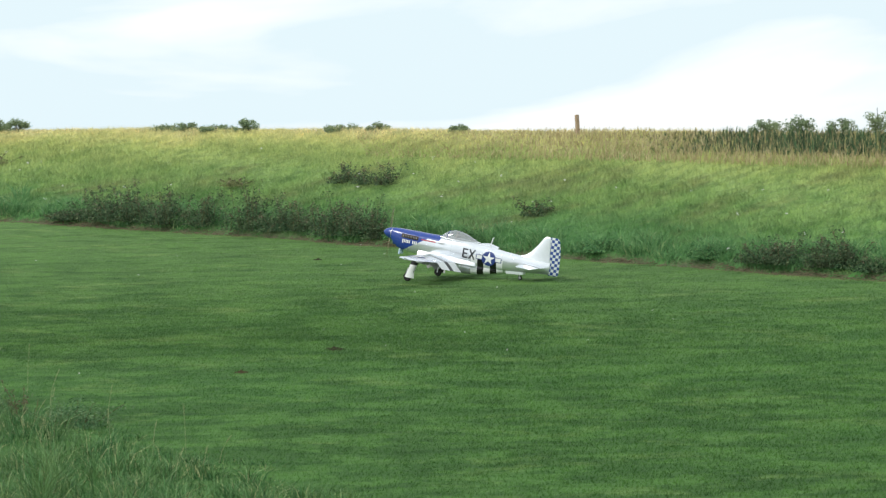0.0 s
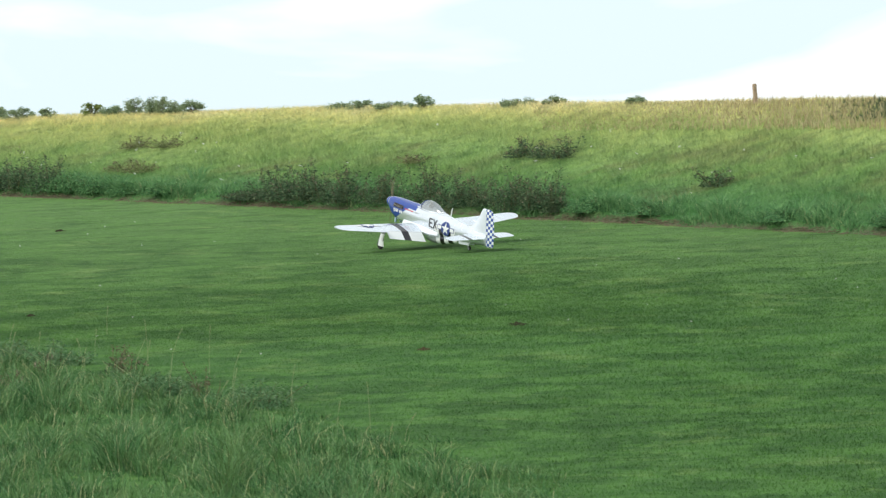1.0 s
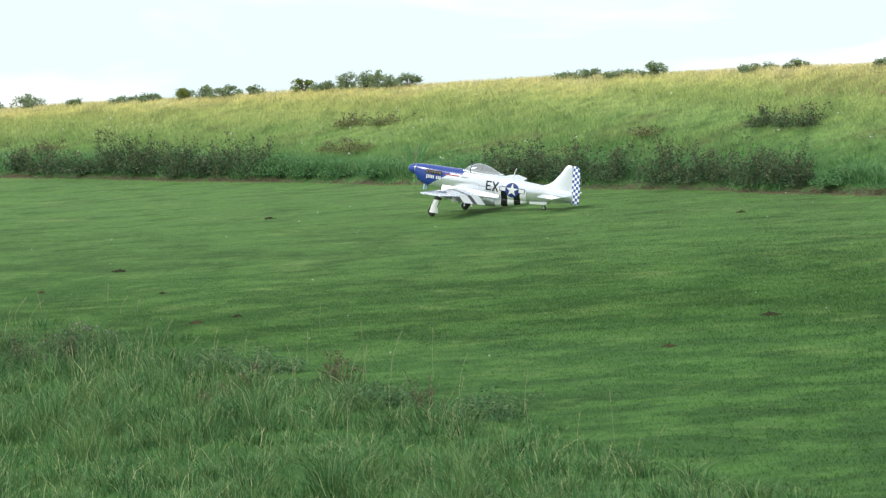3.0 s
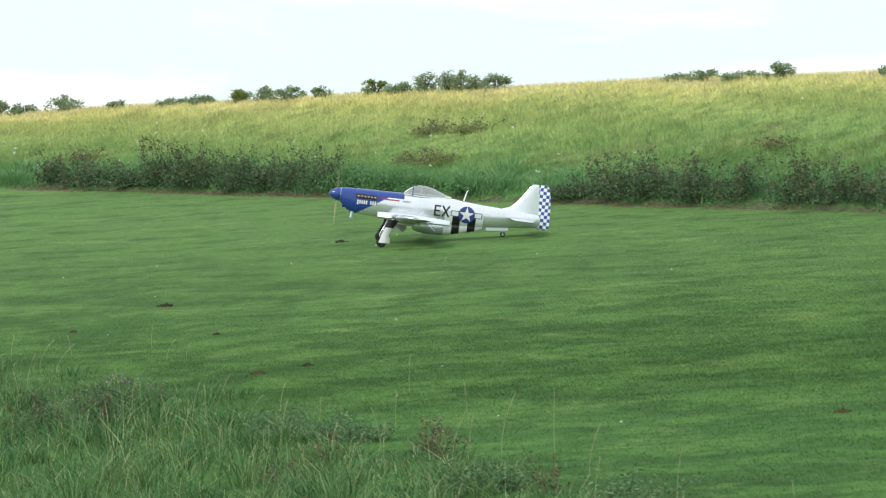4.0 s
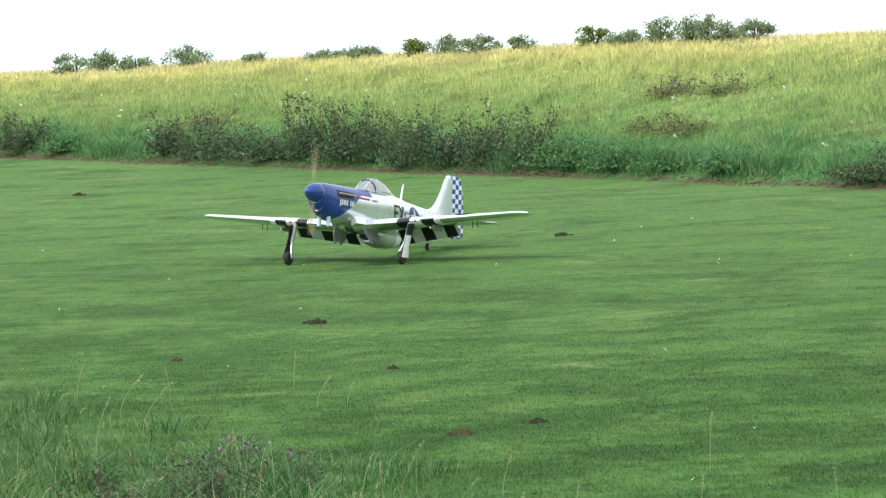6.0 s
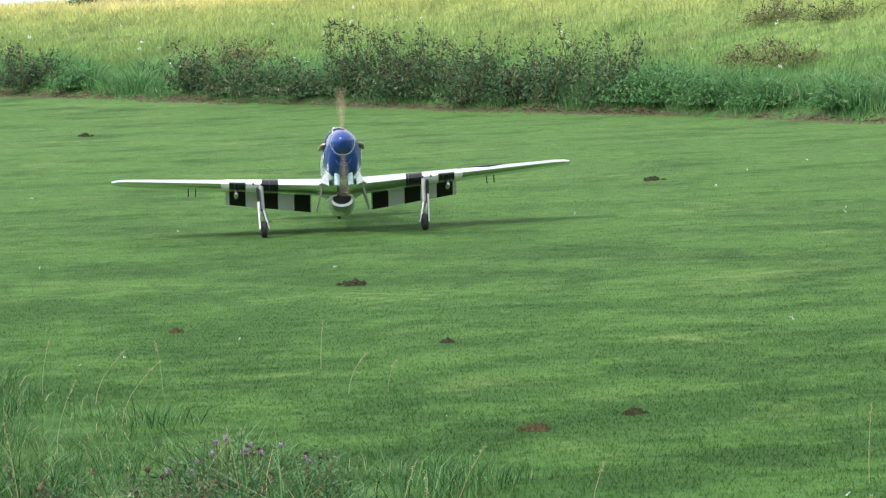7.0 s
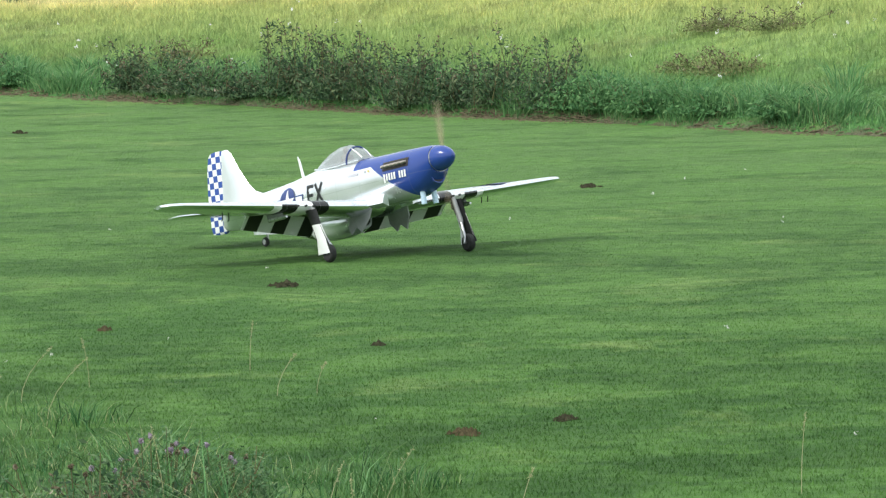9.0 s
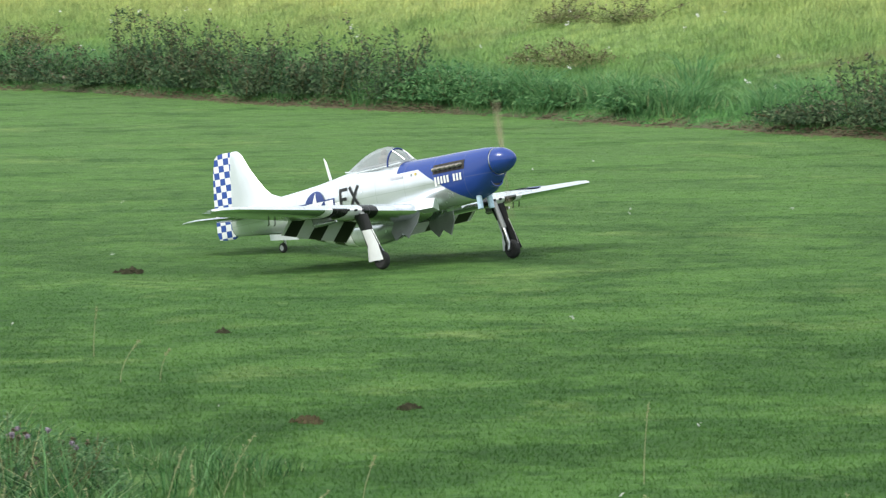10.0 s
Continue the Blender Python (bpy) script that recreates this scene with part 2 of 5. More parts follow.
def panel_lines(nt, sep, cells):
    """Thin dark joints at every given interval along an axis."""
    total = None
    for axis, step, off in cells:
        f = math_node(nt, "FRACT", math_node(nt, "ADD", math_node(nt, "DIVIDE", sep[axis], step), off))
        g = math_node(nt, "LESS_THAN", f, 0.0035 / step)
        total = g if total is None else math_node(nt, "MAXIMUM", total, g)
    return total


def fuselage_material():
    m, nt, bsdf = base_material("fuselage_paint", 0.35, 0.5)
    vec, s = object_xyz(nt)
    aft = math_node(nt, "MULTIPLY", s[0], -1.0)
    z = s[2]
    slope = math_node(nt, "SUBTRACT", math_node(nt, "MULTIPLY", math_node(nt, "SUBTRACT", aft, 0.27), 0.62), 0.17)
    blue = math_node(nt, "GREATER_THAN", z, math_node(nt, "MINIMUM", slope, 0.03))
    blue = math_node(nt, "MULTIPLY", blue, math_node(nt, "LESS_THAN", aft, 0.745))
    band = math_node(nt, "MULTIPLY", math_node(nt, "GREATER_THAN", aft, 1.16), math_node(nt, "LESS_THAN", aft, 1.545))
    band = math_node(nt, "MULTIPLY", band, math_node(nt, "LESS_THAN", z, -0.045))
    dark = math_node(nt, "LESS_THAN", math_node(nt, "FRACT", math_node(nt, "DIVIDE", math_node(nt, "SUBTRACT", aft, 1.24), 0.155)), 0.5)
    metal = ramp_node(nt, noise_node(nt, 7, 5, 0.6, vec), [(0.3, tuple(c * 0.9 for c in SILVER)), (0.7, SILVER)])
    col = mix_node(nt, band, metal, mix_node(nt, dark, WHITE, BLACK))
    col = mix_node(nt, blue, col, BLUE)
    col = mix_node(nt, math_node(nt, "MULTIPLY", panel_lines(nt, s, ((0, 0.21, 0.3), (2, 0.13, 0.42))), 0.22), col, (0.2, 0.2, 0.22))
    nt.links.new(col, bsdf.inputs["Base Color"])
    nt.links.new(ramp_node(nt, noise_node(nt, 20, 4, 0.6, vec), [(0.3, (0.16,) * 3), (0.7, (0.28,) * 3)]), bsdf.inputs["Roughness"])
    nt.links.new(math_node(nt, "MULTIPLY", math_node(nt, "SUBTRACT", 1.0, math_node(nt, "MAXIMUM", blue, band)), 0.65), bsdf.inputs["Metallic"])
    return m


def wing_material(name, first, period, share, last, last_above):
    """Silver wing with black bands, white between, over one stretch of the span; fewer above than below."""
    m, nt, bsdf = base_material(name, 0.24, 0.4)
    vec, s = object_xyz(nt)
    span = math_node(nt, "ABSOLUTE", s[1])
    band = math_node(nt, "MULTIPLY", math_node(nt, "GREATER_THAN", span, first), math_node(nt, "LESS_THAN", span, last))
    f = math_node(nt, "FRACT", math_node(nt, "DIVIDE", math_node(nt, "SUBTRACT", span, first), period))
    dark = math_node(nt, "LESS_THAN", f, share)
    geo = nt.nodes.new("ShaderNodeNewGeometry")
    up = nt.nodes.new("ShaderNodeSeparateXYZ")
    nt.links.new(geo.outputs["Normal"], up.inputs[0])
    above = math_node(nt, "MULTIPLY", math_node(nt, "GREATER_THAN", up.outputs[2], 0.75), math_node(nt, "GREATER_THAN", span, last_above))
    band = math_node(nt, "MULTIPLY", band, math_node(nt, "SUBTRACT", 1.0, above))
    metal = ramp_node(nt, noise_node(nt, 7, 5, 0.6, vec), [(0.3, tuple(c * 0.92 for c in SILVER)), (0.7, SILVER)])
    col = mix_node(nt, band, metal, mix_node(nt, dark, WHITE, BLACK))
    col = mix_node(nt, math_node(nt, "MULTIPLY", panel_lines(nt, s, ((1, 0.19, 0.1),)), 0.25), col, (0.2, 0.2, 0.22))
    nt.links.new(col, bsdf.inputs["Base Color"])
    nt.links.new(math_node(nt, "MULTIPLY", math_node(nt, "SUBTRACT", 1.0, band), 1.0), bsdf.inputs["Metallic"])
    return m


def flap_material():
    """Black and white bands below; one black band and a dark hinge line above."""
    m, nt, bsdf = base_material("flap_paint", 0.36)
    vec, s = object_xyz(nt)
    span = math_node(nt, "ABSOLUTE", s[1])
    f = math_node(nt, "FRACT", math_node(nt, "DIVIDE", math_node(nt, "SUBTRACT", span, 0.171), 0.178))
    below = math_node(nt, "MULTIPLY", math_node(nt, "LESS_THAN", f, 0.5), math_node(nt, "MULTIPLY", math_node(nt, "GREATER_THAN", span, 0.171), math_node(nt, "LESS_THAN", span, 0.62)))
    above = math_node(nt, "MULTIPLY", math_node(nt, "GREATER_THAN", span, 0.35), math_node(nt, "LESS_THAN", span, 0.44))
    geo = nt.nodes.new("ShaderNodeNewGeometry")
    sep = nt.nodes.new("ShaderNodeSeparateXYZ")
    nt.links.new(geo.outputs["Normal"], sep.inputs[0])
    top = math_node(nt, "GREATER_THAN", sep.outputs[2], 0.0)
    dark = mix_node(nt, top, below, above)
    white = ramp_node(nt, noise_node(nt, 9, 4, 0.6, vec), [(0.3, tuple(c * 0.92 for c in WHITE)), (0.7, WHITE)])
    nt.links.new(mix_node(nt, dark, white, BLACK), bsdf.inputs["Base Color"])
    return m


def checker_material():
    m, nt, bsdf = base_material("checker_paint", 0.4)
    _, s = object_xyz(nt)
    a = math_node(nt, "FLOOR", math_node(nt, "DIVIDE", s[0], 0.0335))
    b = math_node(nt, "FLOOR", math_node(nt, "DIVIDE", s[2], 0.0335))
    odd = math_node(nt, "MODULO", math_node(nt, "ABSOLUTE", math_node(nt, "ADD", a, b)), 2.0)
    nt.links.new(mix_node(nt, odd, WHITE, (0.025, 0.075, 0.33)), bsdf.inputs["Base Color"])
    return m


def glass_material():
    """Thin clear plastic: see-through, with a sheen that grows towards the edges."""
    m, nt, bsdf = base_material("canopy_glass", 0.08)
    bsdf.inputs["Base Color"].default_value = (0.85, 0.92, 0.94, 1)
    vec, _ = object_xyz(nt)
    nt.links.new(ramp_node(nt, noise_node(nt, 9, 3, 0.5, vec), [(0.3, (0.05,) * 3), (0.7, (0.14,) * 3)]), bsdf.inputs["Roughness"])
    clear = nt.nodes.new("ShaderNodeBsdfTransparent")
    clear.inputs["Color"].default_value = (0.9, 0.95, 0.96, 1)
    gloss = nt.nodes.new("ShaderNodeBsdfGlossy")
    gloss.inputs["Roughness"].default_value = 0.09
    edge = nt.nodes.new("ShaderNodeLayerWeight")
    edge.inputs["Blend"].default_value = 0.5
    mx = nt.nodes.new("ShaderNodeMixShader")
    nt.links.new(math_node(nt, "ADD", math_node(nt, "MULTIPLY", edge.outputs["Fresnel"], 0.5), 0.28), mx.inputs[0])
    nt.links.new(clear.outputs[0], mx.inputs[1])
    nt.links.new(gloss.outputs[0], mx.inputs[2])
    nt.links.new(mx.outputs[0], nt.nodes["Material Output"].inputs["Surface"])
    return m


def spinning_wood():
    """Beech blades thinned out by their own speed."""
    m, nt, bsdf = base_material("spinning_beech", 0.45)
    vec, _ = object_xyz(nt)
    nt.links.new(ramp_node(nt, noise_node(nt, 20, 4, 0.6, vec), [(0.3, (0.4, 0.31, 0.2)), (0.7, (0.55, 0.43, 0.29))]), bsdf.inputs["Base Color"])
    bsdf.inputs["Alpha"].default_value = 0.27
    return m


def checked(name, fn, *args, **kw):
    MAT[name] = fn(*args, **kw)


MAT = {}
checked("lawn", lawn_material)
checked("lawn_blade", lawn_blade_material)
checked("meadow", zone_material, "meadow_soil", False)
checked("meadow_blade", zone_material, "meadow_blades", True)
checked("rough_blade", leaf_material, "rough_grass", [(0, (0.008, 0.035, 0.01)), (0.4, (0.038, 0.125, 0.038)), (0.72, (0.08, 0.21, 0.07)), (0.88, (0.16, 0.32, 0.13)), (0.94, (0.28, 0.36, 0.16)), (1, (0.55, 0.5, 0.28))], (0.2, 0.3, 0.1), 0.45, 2.6, 0.2, 0.45, 0.15)
checked("tuft_blade", leaf_material, "lush_tufts", [(0, (0.06, 0.17, 0.06)), (0.6, (0.13, 0.29, 0.1)), (0.95, (0.22, 0.39, 0.15)), (1, (0.4, 0.4, 0.2))], (0.1, 0.25, 0.085), 0.5, 1.6, 0.3, 0.5, 0.9)
checked("bush_leaf", leaf_material, "weed_leaves", [(0, (0.02, 0.05, 0.024)), (0.5, (0.055, 0.12, 0.054)), (0.85, (0.11, 0.2, 0.088)), (1, (0.2, 0.25, 0.13))], (0.1, 0.1, 0.058), 0.45, 5.0, 0.3, 0.6, 1.1)
checked("tuft_leaf", leaf_material, "edge_leaves", [(0, (0.04, 0.13, 0.045)), (0.6, (0.085, 0.21, 0.075)), (1, (0.17, 0.31, 0.12))], (0.09, 0.19, 0.07), 0.4, 3.0, 0.25)
checked("thistle_leaf", leaf_material, "thistle_leaves", [(0, (0.045, 0.115, 0.045)), (0.6, (0.09, 0.2, 0.08)), (1, (0.2, 0.3, 0.15))], (0.1, 0.15, 0.07), 0.4, 4.0, 0.25)
checked("dock_leaf", leaf_material, "dock_leaves", [(0, (0.1, 0.14, 0.05)), (0.6, (0.18, 0.24, 0.085)), (1, (0.3, 0.32, 0.14))], (0.2, 0.19, 0.085), 0.5, 3.0, 0.25)
checked("seed", leaf_material, "dry_seed_heads", [(0, (0.065, 0.054, 0.034)), (0.6, (0.15, 0.122, 0.078)), (0.9, (0.28, 0.24, 0.165)), (1, (0.42, 0.37, 0.29))], (0.11, 0.085, 0.055), 0.4, 3.0, 0.1, 0.8)
checked("stem", leaf_material, "weed_stems", [(0, (0.05, 0.08, 0.03)), (1, (0.15, 0.13, 0.06))], (0.12, 0.08, 0.05), 0.5, 3.0, 0.05, 0.8)
checked("tree_leaf", leaf_material, "tree_leaves", [(0, (0.12, 0.18, 0.1)), (0.6, (0.21, 0.29, 0.16)), (1, (0.33, 0.4, 0.22))], (0.26, 0.3, 0.15), 0.5, 1.2, 0.3)
checked("tree_yellow", leaf_material, "pale_tree_leaves", [(0, (0.09, 0.14, 0.03)), (0.6, (0.16, 0.22, 0.05)), (1, (0.24, 0.28, 0.08))], (0.2, 0.22, 0.05), 0.4, 1.2, 0.25)
checked("bark", plain_paint, "bark", (0.1, 0.08, 0.06), 0.9, 0, 0.4, 30, 0.6)
checked("straw", leaf_material, "straw", [(0, (0.3, 0.25, 0.12)), (0.6, (0.46, 0.39, 0.21)), (1, (0.6, 0.52, 0.32))], (0.35, 0.3, 0.14), 0.4, 2.0, 0.25, 0.7)
checked("stalk", leaf_material, "pale_stalks", [(0, (0.26, 0.3, 0.13)), (0.6, (0.36, 0.38, 0.2)), (1, (0.5, 0.48, 0.3))], (0.3, 0.32, 0.15), 0.4, 6.0, 0.25, 0.7)
checked("soil", soil_material, "dark_soil", (0.026, 0.028, 0.016), (0.075, 0.07, 0.045))
checked("litter", soil_material, "soil_and_dry_cuttings", (0.065, 0.058, 0.036), (0.18, 0.155, 0.1))
checked("red_soil", soil_material, "red_soil", (0.05, 0.042, 0.024), (0.11, 0.09, 0.052))
checked("flower", leaf_material, "thistle_florets", [(0, (0.28, 0.21, 0.28)), (0.7, (0.42, 0.34, 0.43)), (1, (0.6, 0.53, 0.62))], (0.22, 0.16, 0.17), 0.3, 20, 0.3)
checked("white_flower", leaf_material, "white_petals", [(0, (0.75, 0.75, 0.7)), (1, (0.85, 0.85, 0.82))], (0.8, 0.8, 0.75), 0.2, 20, 0.3)
checked("post", plain_paint, "weathered_wood", (0.4, 0.29, 0.2), 0.9, 0, 0.45, 40, 0.7)
checked("fuselage", fuselage_material)
checked("wing", wing_material, "wing_paint", 0.349, 0.178, 0.5, 0.66, 0.44)
checked("flap", flap_material)
checked("tailplane", wing_material, "tailplane_paint", 0.16, 0.06, 0.8, 0.21, 0.21)
checked("silver", plain_paint, "silver_paint", SILVER, 0.36, 0.6, 0.06, 7)
checked("checker", checker_material)
checked("blue", plain_paint, "blue_gloss_paint", BLUE, 0.22, 0, 0.1, 6)
checked("white", plain_paint, "white_paint", WHITE, 0.4, 0, 0.05)
checked("black", plain_paint, "black_paint", BLACK, 0.45, 0, 0.2)
checked("rubber", plain_paint, "tyre_rubber", (0.02, 0.02, 0.02), 0.85, 0, 0.3, 30, 0.3)
checked("steel", plain_paint, "bright_steel", (0.55, 0.56, 0.58), 0.3, 0.9, 0.1)
checked("soot", plain_paint, "sooty_steel", (0.035, 0.03, 0.028), 0.6, 0.3, 0.3)
checked("burnt", plain_paint, "burnt_steel", (0.3, 0.27, 0.24), 0.45, 0.5, 0.3)
checked("pipe", plain_paint, "pale_blue_pipe", (0.5, 0.66, 0.8), 0.3, 0.1, 0.06)
checked("wood", plain_paint, "varnished_beech", (0.42, 0.3, 0.17), 0.45, 0, 0.2, 20)
checked("spin_wood", spinning_wood)
checked("insignia", plain_paint, "insignia_blue", (0.02, 0.045, 0.2), 0.4, 0, 0.08)
checked("red", plain_paint, "red_script", (0.4, 0.03, 0.05), 0.5, 0, 0.1)
checked("grey", plain_paint, "grey_primer", (0.3, 0.31, 0.31), 0.6, 0.1, 0.12)
checked("yellow", plain_paint, "yellow_stencil", (0.6, 0.45, 0.08), 0.5, 0, 0.1)
checked("pale", plain_paint, "pale_grey_script", (0.5, 0.5, 0.56), 0.5, 0, 0.1)
checked("doll", plain_paint, "doll_plastic", (0.25, 0.22, 0.18), 0.7, 0, 0.2)
checked("glass", glass_material)


# ---- mesh helpers ----
def fill_mesh(name, verts, faces, smooth=False):
    """A mesh from arrays of points and faces with one number of corners."""
    verts, faces = np.asarray(verts, np.float32), np.asarray(faces, np.int32)
    me = bpy.data.meshes.new(name)
    n = faces.shape[1]
    me.vertices.add(len(verts))
    me.vertices.foreach_set("co", verts.ravel())
    me.loops.add(faces.size)
    me.loops.foreach_set("vertex_index", faces.ravel())
    me.polygons.add(len(faces))
    me.polygons.foreach_set("loop_start", np.arange(0, faces.size, n, dtype=np.int32))
    me.polygons.foreach_set("use_smooth", np.full(len(faces), smooth))
    me.update(calc_edges=True)
    return me


def part(name, data, material, parent=None, label="", m=None, smooth=True):
    """Links a bmesh, or a mesh, as one object under a thing or a part."""
    if isinstance(data, bmesh.types.BMesh):
        me = bpy.data.meshes.new(name)
        bmesh.ops.recalc_face_normals(data, faces=data.faces[:])
        data.to_mesh(me)
        data.free()
        for p in me.polygons:
            p.use_smooth = smooth
        if smooth:
            me.set_sharp_from_angle(angle=radians(38))
    else:
        me = data
    if material is not None:
        me.materials.append(material)
    ob = new(name, me)
    if parent is not None:
        ob.parent = parent
    if m is not None:
        ob.matrix_basis = m
    if label:
        tagged(ob, label)
    return ob


def loft(bm, rings, cap=True, closed=True):
    """Skins rings of equally many points."""
    rows = [[bm.verts.new(p) for p in r] for r in rings]
    n = len(rows[0])
    for a, b in zip(rows, rows[1:]):
        for i in range(n if closed else n - 1):
            j = (i + 1) % n
            bm.faces.new((a[i], a[j], b[j], b[i]))
    if cap and closed:
        bm.faces.new(rows[0][::-1])
        bm.faces.new(rows[-1])
    return rows


def tube(bm, pts, radii, sides=10):
    rings = []
    for i, p in enumerate(pts):
        p = Vector(p)
        d = Vector(pts[min(i + 1, len(pts) - 1)]) - Vector(pts[max(i - 1, 0)])
        q = d.to_track_quat("Z", "Y")
        r = radii[i] if isinstance(radii, (list, tuple)) else radii
        rings.append([p + q @ Vector((r * math.cos(a), r * math.sin(a), 0)) for a in (2 * math.pi * k / sides for k in range(sides))])
    loft(bm, rings)
    return bm


def slab(bm, outline, y0, y1):
    """A plate: an outline in x and z, from y0 to y1."""
    a = [bm.verts.new((x, y0, z)) for x, z in outline]
    b = [bm.verts.new((x, y1, z)) for x, z in outline]
    n = len(a)
    bm.faces.new(a)
    bm.faces.new(b[::-1])
    for i in range(n):
        bm.faces.new((a[i], b[i], b[(i + 1) % n], a[(i + 1) % n]))
    return bm


def lathe(bm, profile, sides=20, axis="x"):
    """Turns a profile of (along, radius) round an axis."""
    rings = []
    for s, r in profile:
        ring = []
        for k in range(sides):
            a = 2 * math.pi * k / sides
            c, d = r * math.cos(a), r * math.sin(a)
            ring.append((s, c, d) if axis == "x" else (c, s, d))
        rings.append(ring)
    loft(bm, rings)
    return bm


# ---- the ground ----
def edge_y(x):
    """The line along which the mown turf meets the meadow."""
    return 17 - 1.427 * x - 0.173 * np.maximum(x - 6, 0)


BROW = 8.0  # how far behind the turf the meadow ends against the sky


def brow_z(x):
    x = np.clip(x, -12, 30)
    return 0.6 + 0.062 * x - 0.0008 * x * x


def ground_z(x, v):
    """Turf level, a low lip at its edge, the meadow rising to the brow, and falling beyond."""
    t = np.clip(v / BROW, 0, 1)
    lip = 0.05 * np.clip(v / 0.35, 0, 1)
    rise = lip + (brow_z(x) - 0.05) * (t * 0.8 + 0.2 * t * t * (3 - 2 * t))
    return np.where(v <= 0, 0, rise) - 0.11 * np.maximum(v - BROW - 0.4, 0)


def make_ground():
    xs = np.concatenate([np.linspace(-260, -12, 14), np.linspace(-9, 21, 76), np.linspace(24, 260, 14)])
    vs = np.concatenate([np.linspace(-330, -40, 12), np.linspace(-34, -1, 34), [-0.4, 0, 0.12, 0.25, 0.4, 0.7], np.linspace(1, 9, 30), np.linspace(10, 420, 24)])
    gx, gv = np.meshgrid(xs, vs)
    gy = edge_y(gx) + gv
    wav = 0.012 * np.sin(gx * 1.3 + gv) * np.clip(gv / 3, 0, 1) * np.clip((30 - gv) / 20, 0, 1)
    gz = ground_z(gx, gv) + wav
    n, m = len(vs), len(xs)
    idx = np.arange(n * m).reshape(n, m)
    faces = np.stack([idx[:-1, :-1], idx[:-1, 1:], idx[1:, 1:], idx[1:, :-1]], -1).reshape(-1, 4)
    me = fill_mesh("ground", np.stack([gx, gy, gz], -1).reshape(-1, 3), faces, True)
    me.materials.append(MAT["lawn"])
    me.materials.append(MAT["meadow"])
    row = np.repeat(np.arange(n - 1), m - 1)
    me.polygons.foreach_set("material_index", (vs[row] >= 0).astype(np.int32))
    tagged(part("ground", me, None), "mown green turf strip running into rough grassy meadow", "ground", kind="structure")


def blades(name, x, y, z, height, width, rng, material, lean=0.5, bend=True, way=None):
    """Many grass blades in one mesh, each a bent, tapering strip."""
    n = len(x)
    a = rng.uniform(0, 2 * np.pi, n)
    w = np.stack([np.cos(a), np.sin(a), np.zeros(n)], -1) * (width / 2)[:, None]
    b = rng.uniform(0, 2 * np.pi, n) if way is None else way
    d = np.stack([np.cos(b), np.sin(b), np.zeros(n)], -1) * (height * lean * rng.uniform(0.1, 1, n))[:, None]
    p = np.stack([x, y, z], -1)
    up = np.zeros((n, 3))
    up[:, 2] = height
    if not bend:
        v = np.stack([p - w, p + w, p + d + up], 1).reshape(-1, 3)
        f = np.arange(3 * n).reshape(n, 3)
    else:
        mid = p + d * 0.3 + up * 0.6
        v = np.stack([p - w, p + w, mid + w * 0.75, mid - w * 0.75, p + d + up * 0.98], 1).reshape(-1, 3)
        i = np.arange(n)[:, None] * 5
        f = np.concatenate([i + np.array([[0, 1, 2]]), i + np.array([[0, 2, 3]]), i + np.array([[3, 2, 4]])], 0)
    return part(name, fill_mesh(name, v, f), material)


ROUGH = ((-3.2, 0.5), (-1.6, -4.3), (-0.75, -6.4), (-0.1, -8.0), (0.4, -9.4), (1.1, -12.2), (1.8, -14.3), (2.5, -16.8), (3.5, -20.0), (4.3, -23.0), (4.9, -26.5), (5.4, -31.0))


def rough_border(y):
    """How far the long grass by the field's near side reaches in x."""
    ys, xs = [p[1] for p in ROUGH][::-1], [p[0] for p in ROUGH][::-1]
    return np.interp(y, ys, xs) + 0.22 * np.sin(y * 1.9) + 0.12 * np.sin(y * 4.7 + 1)


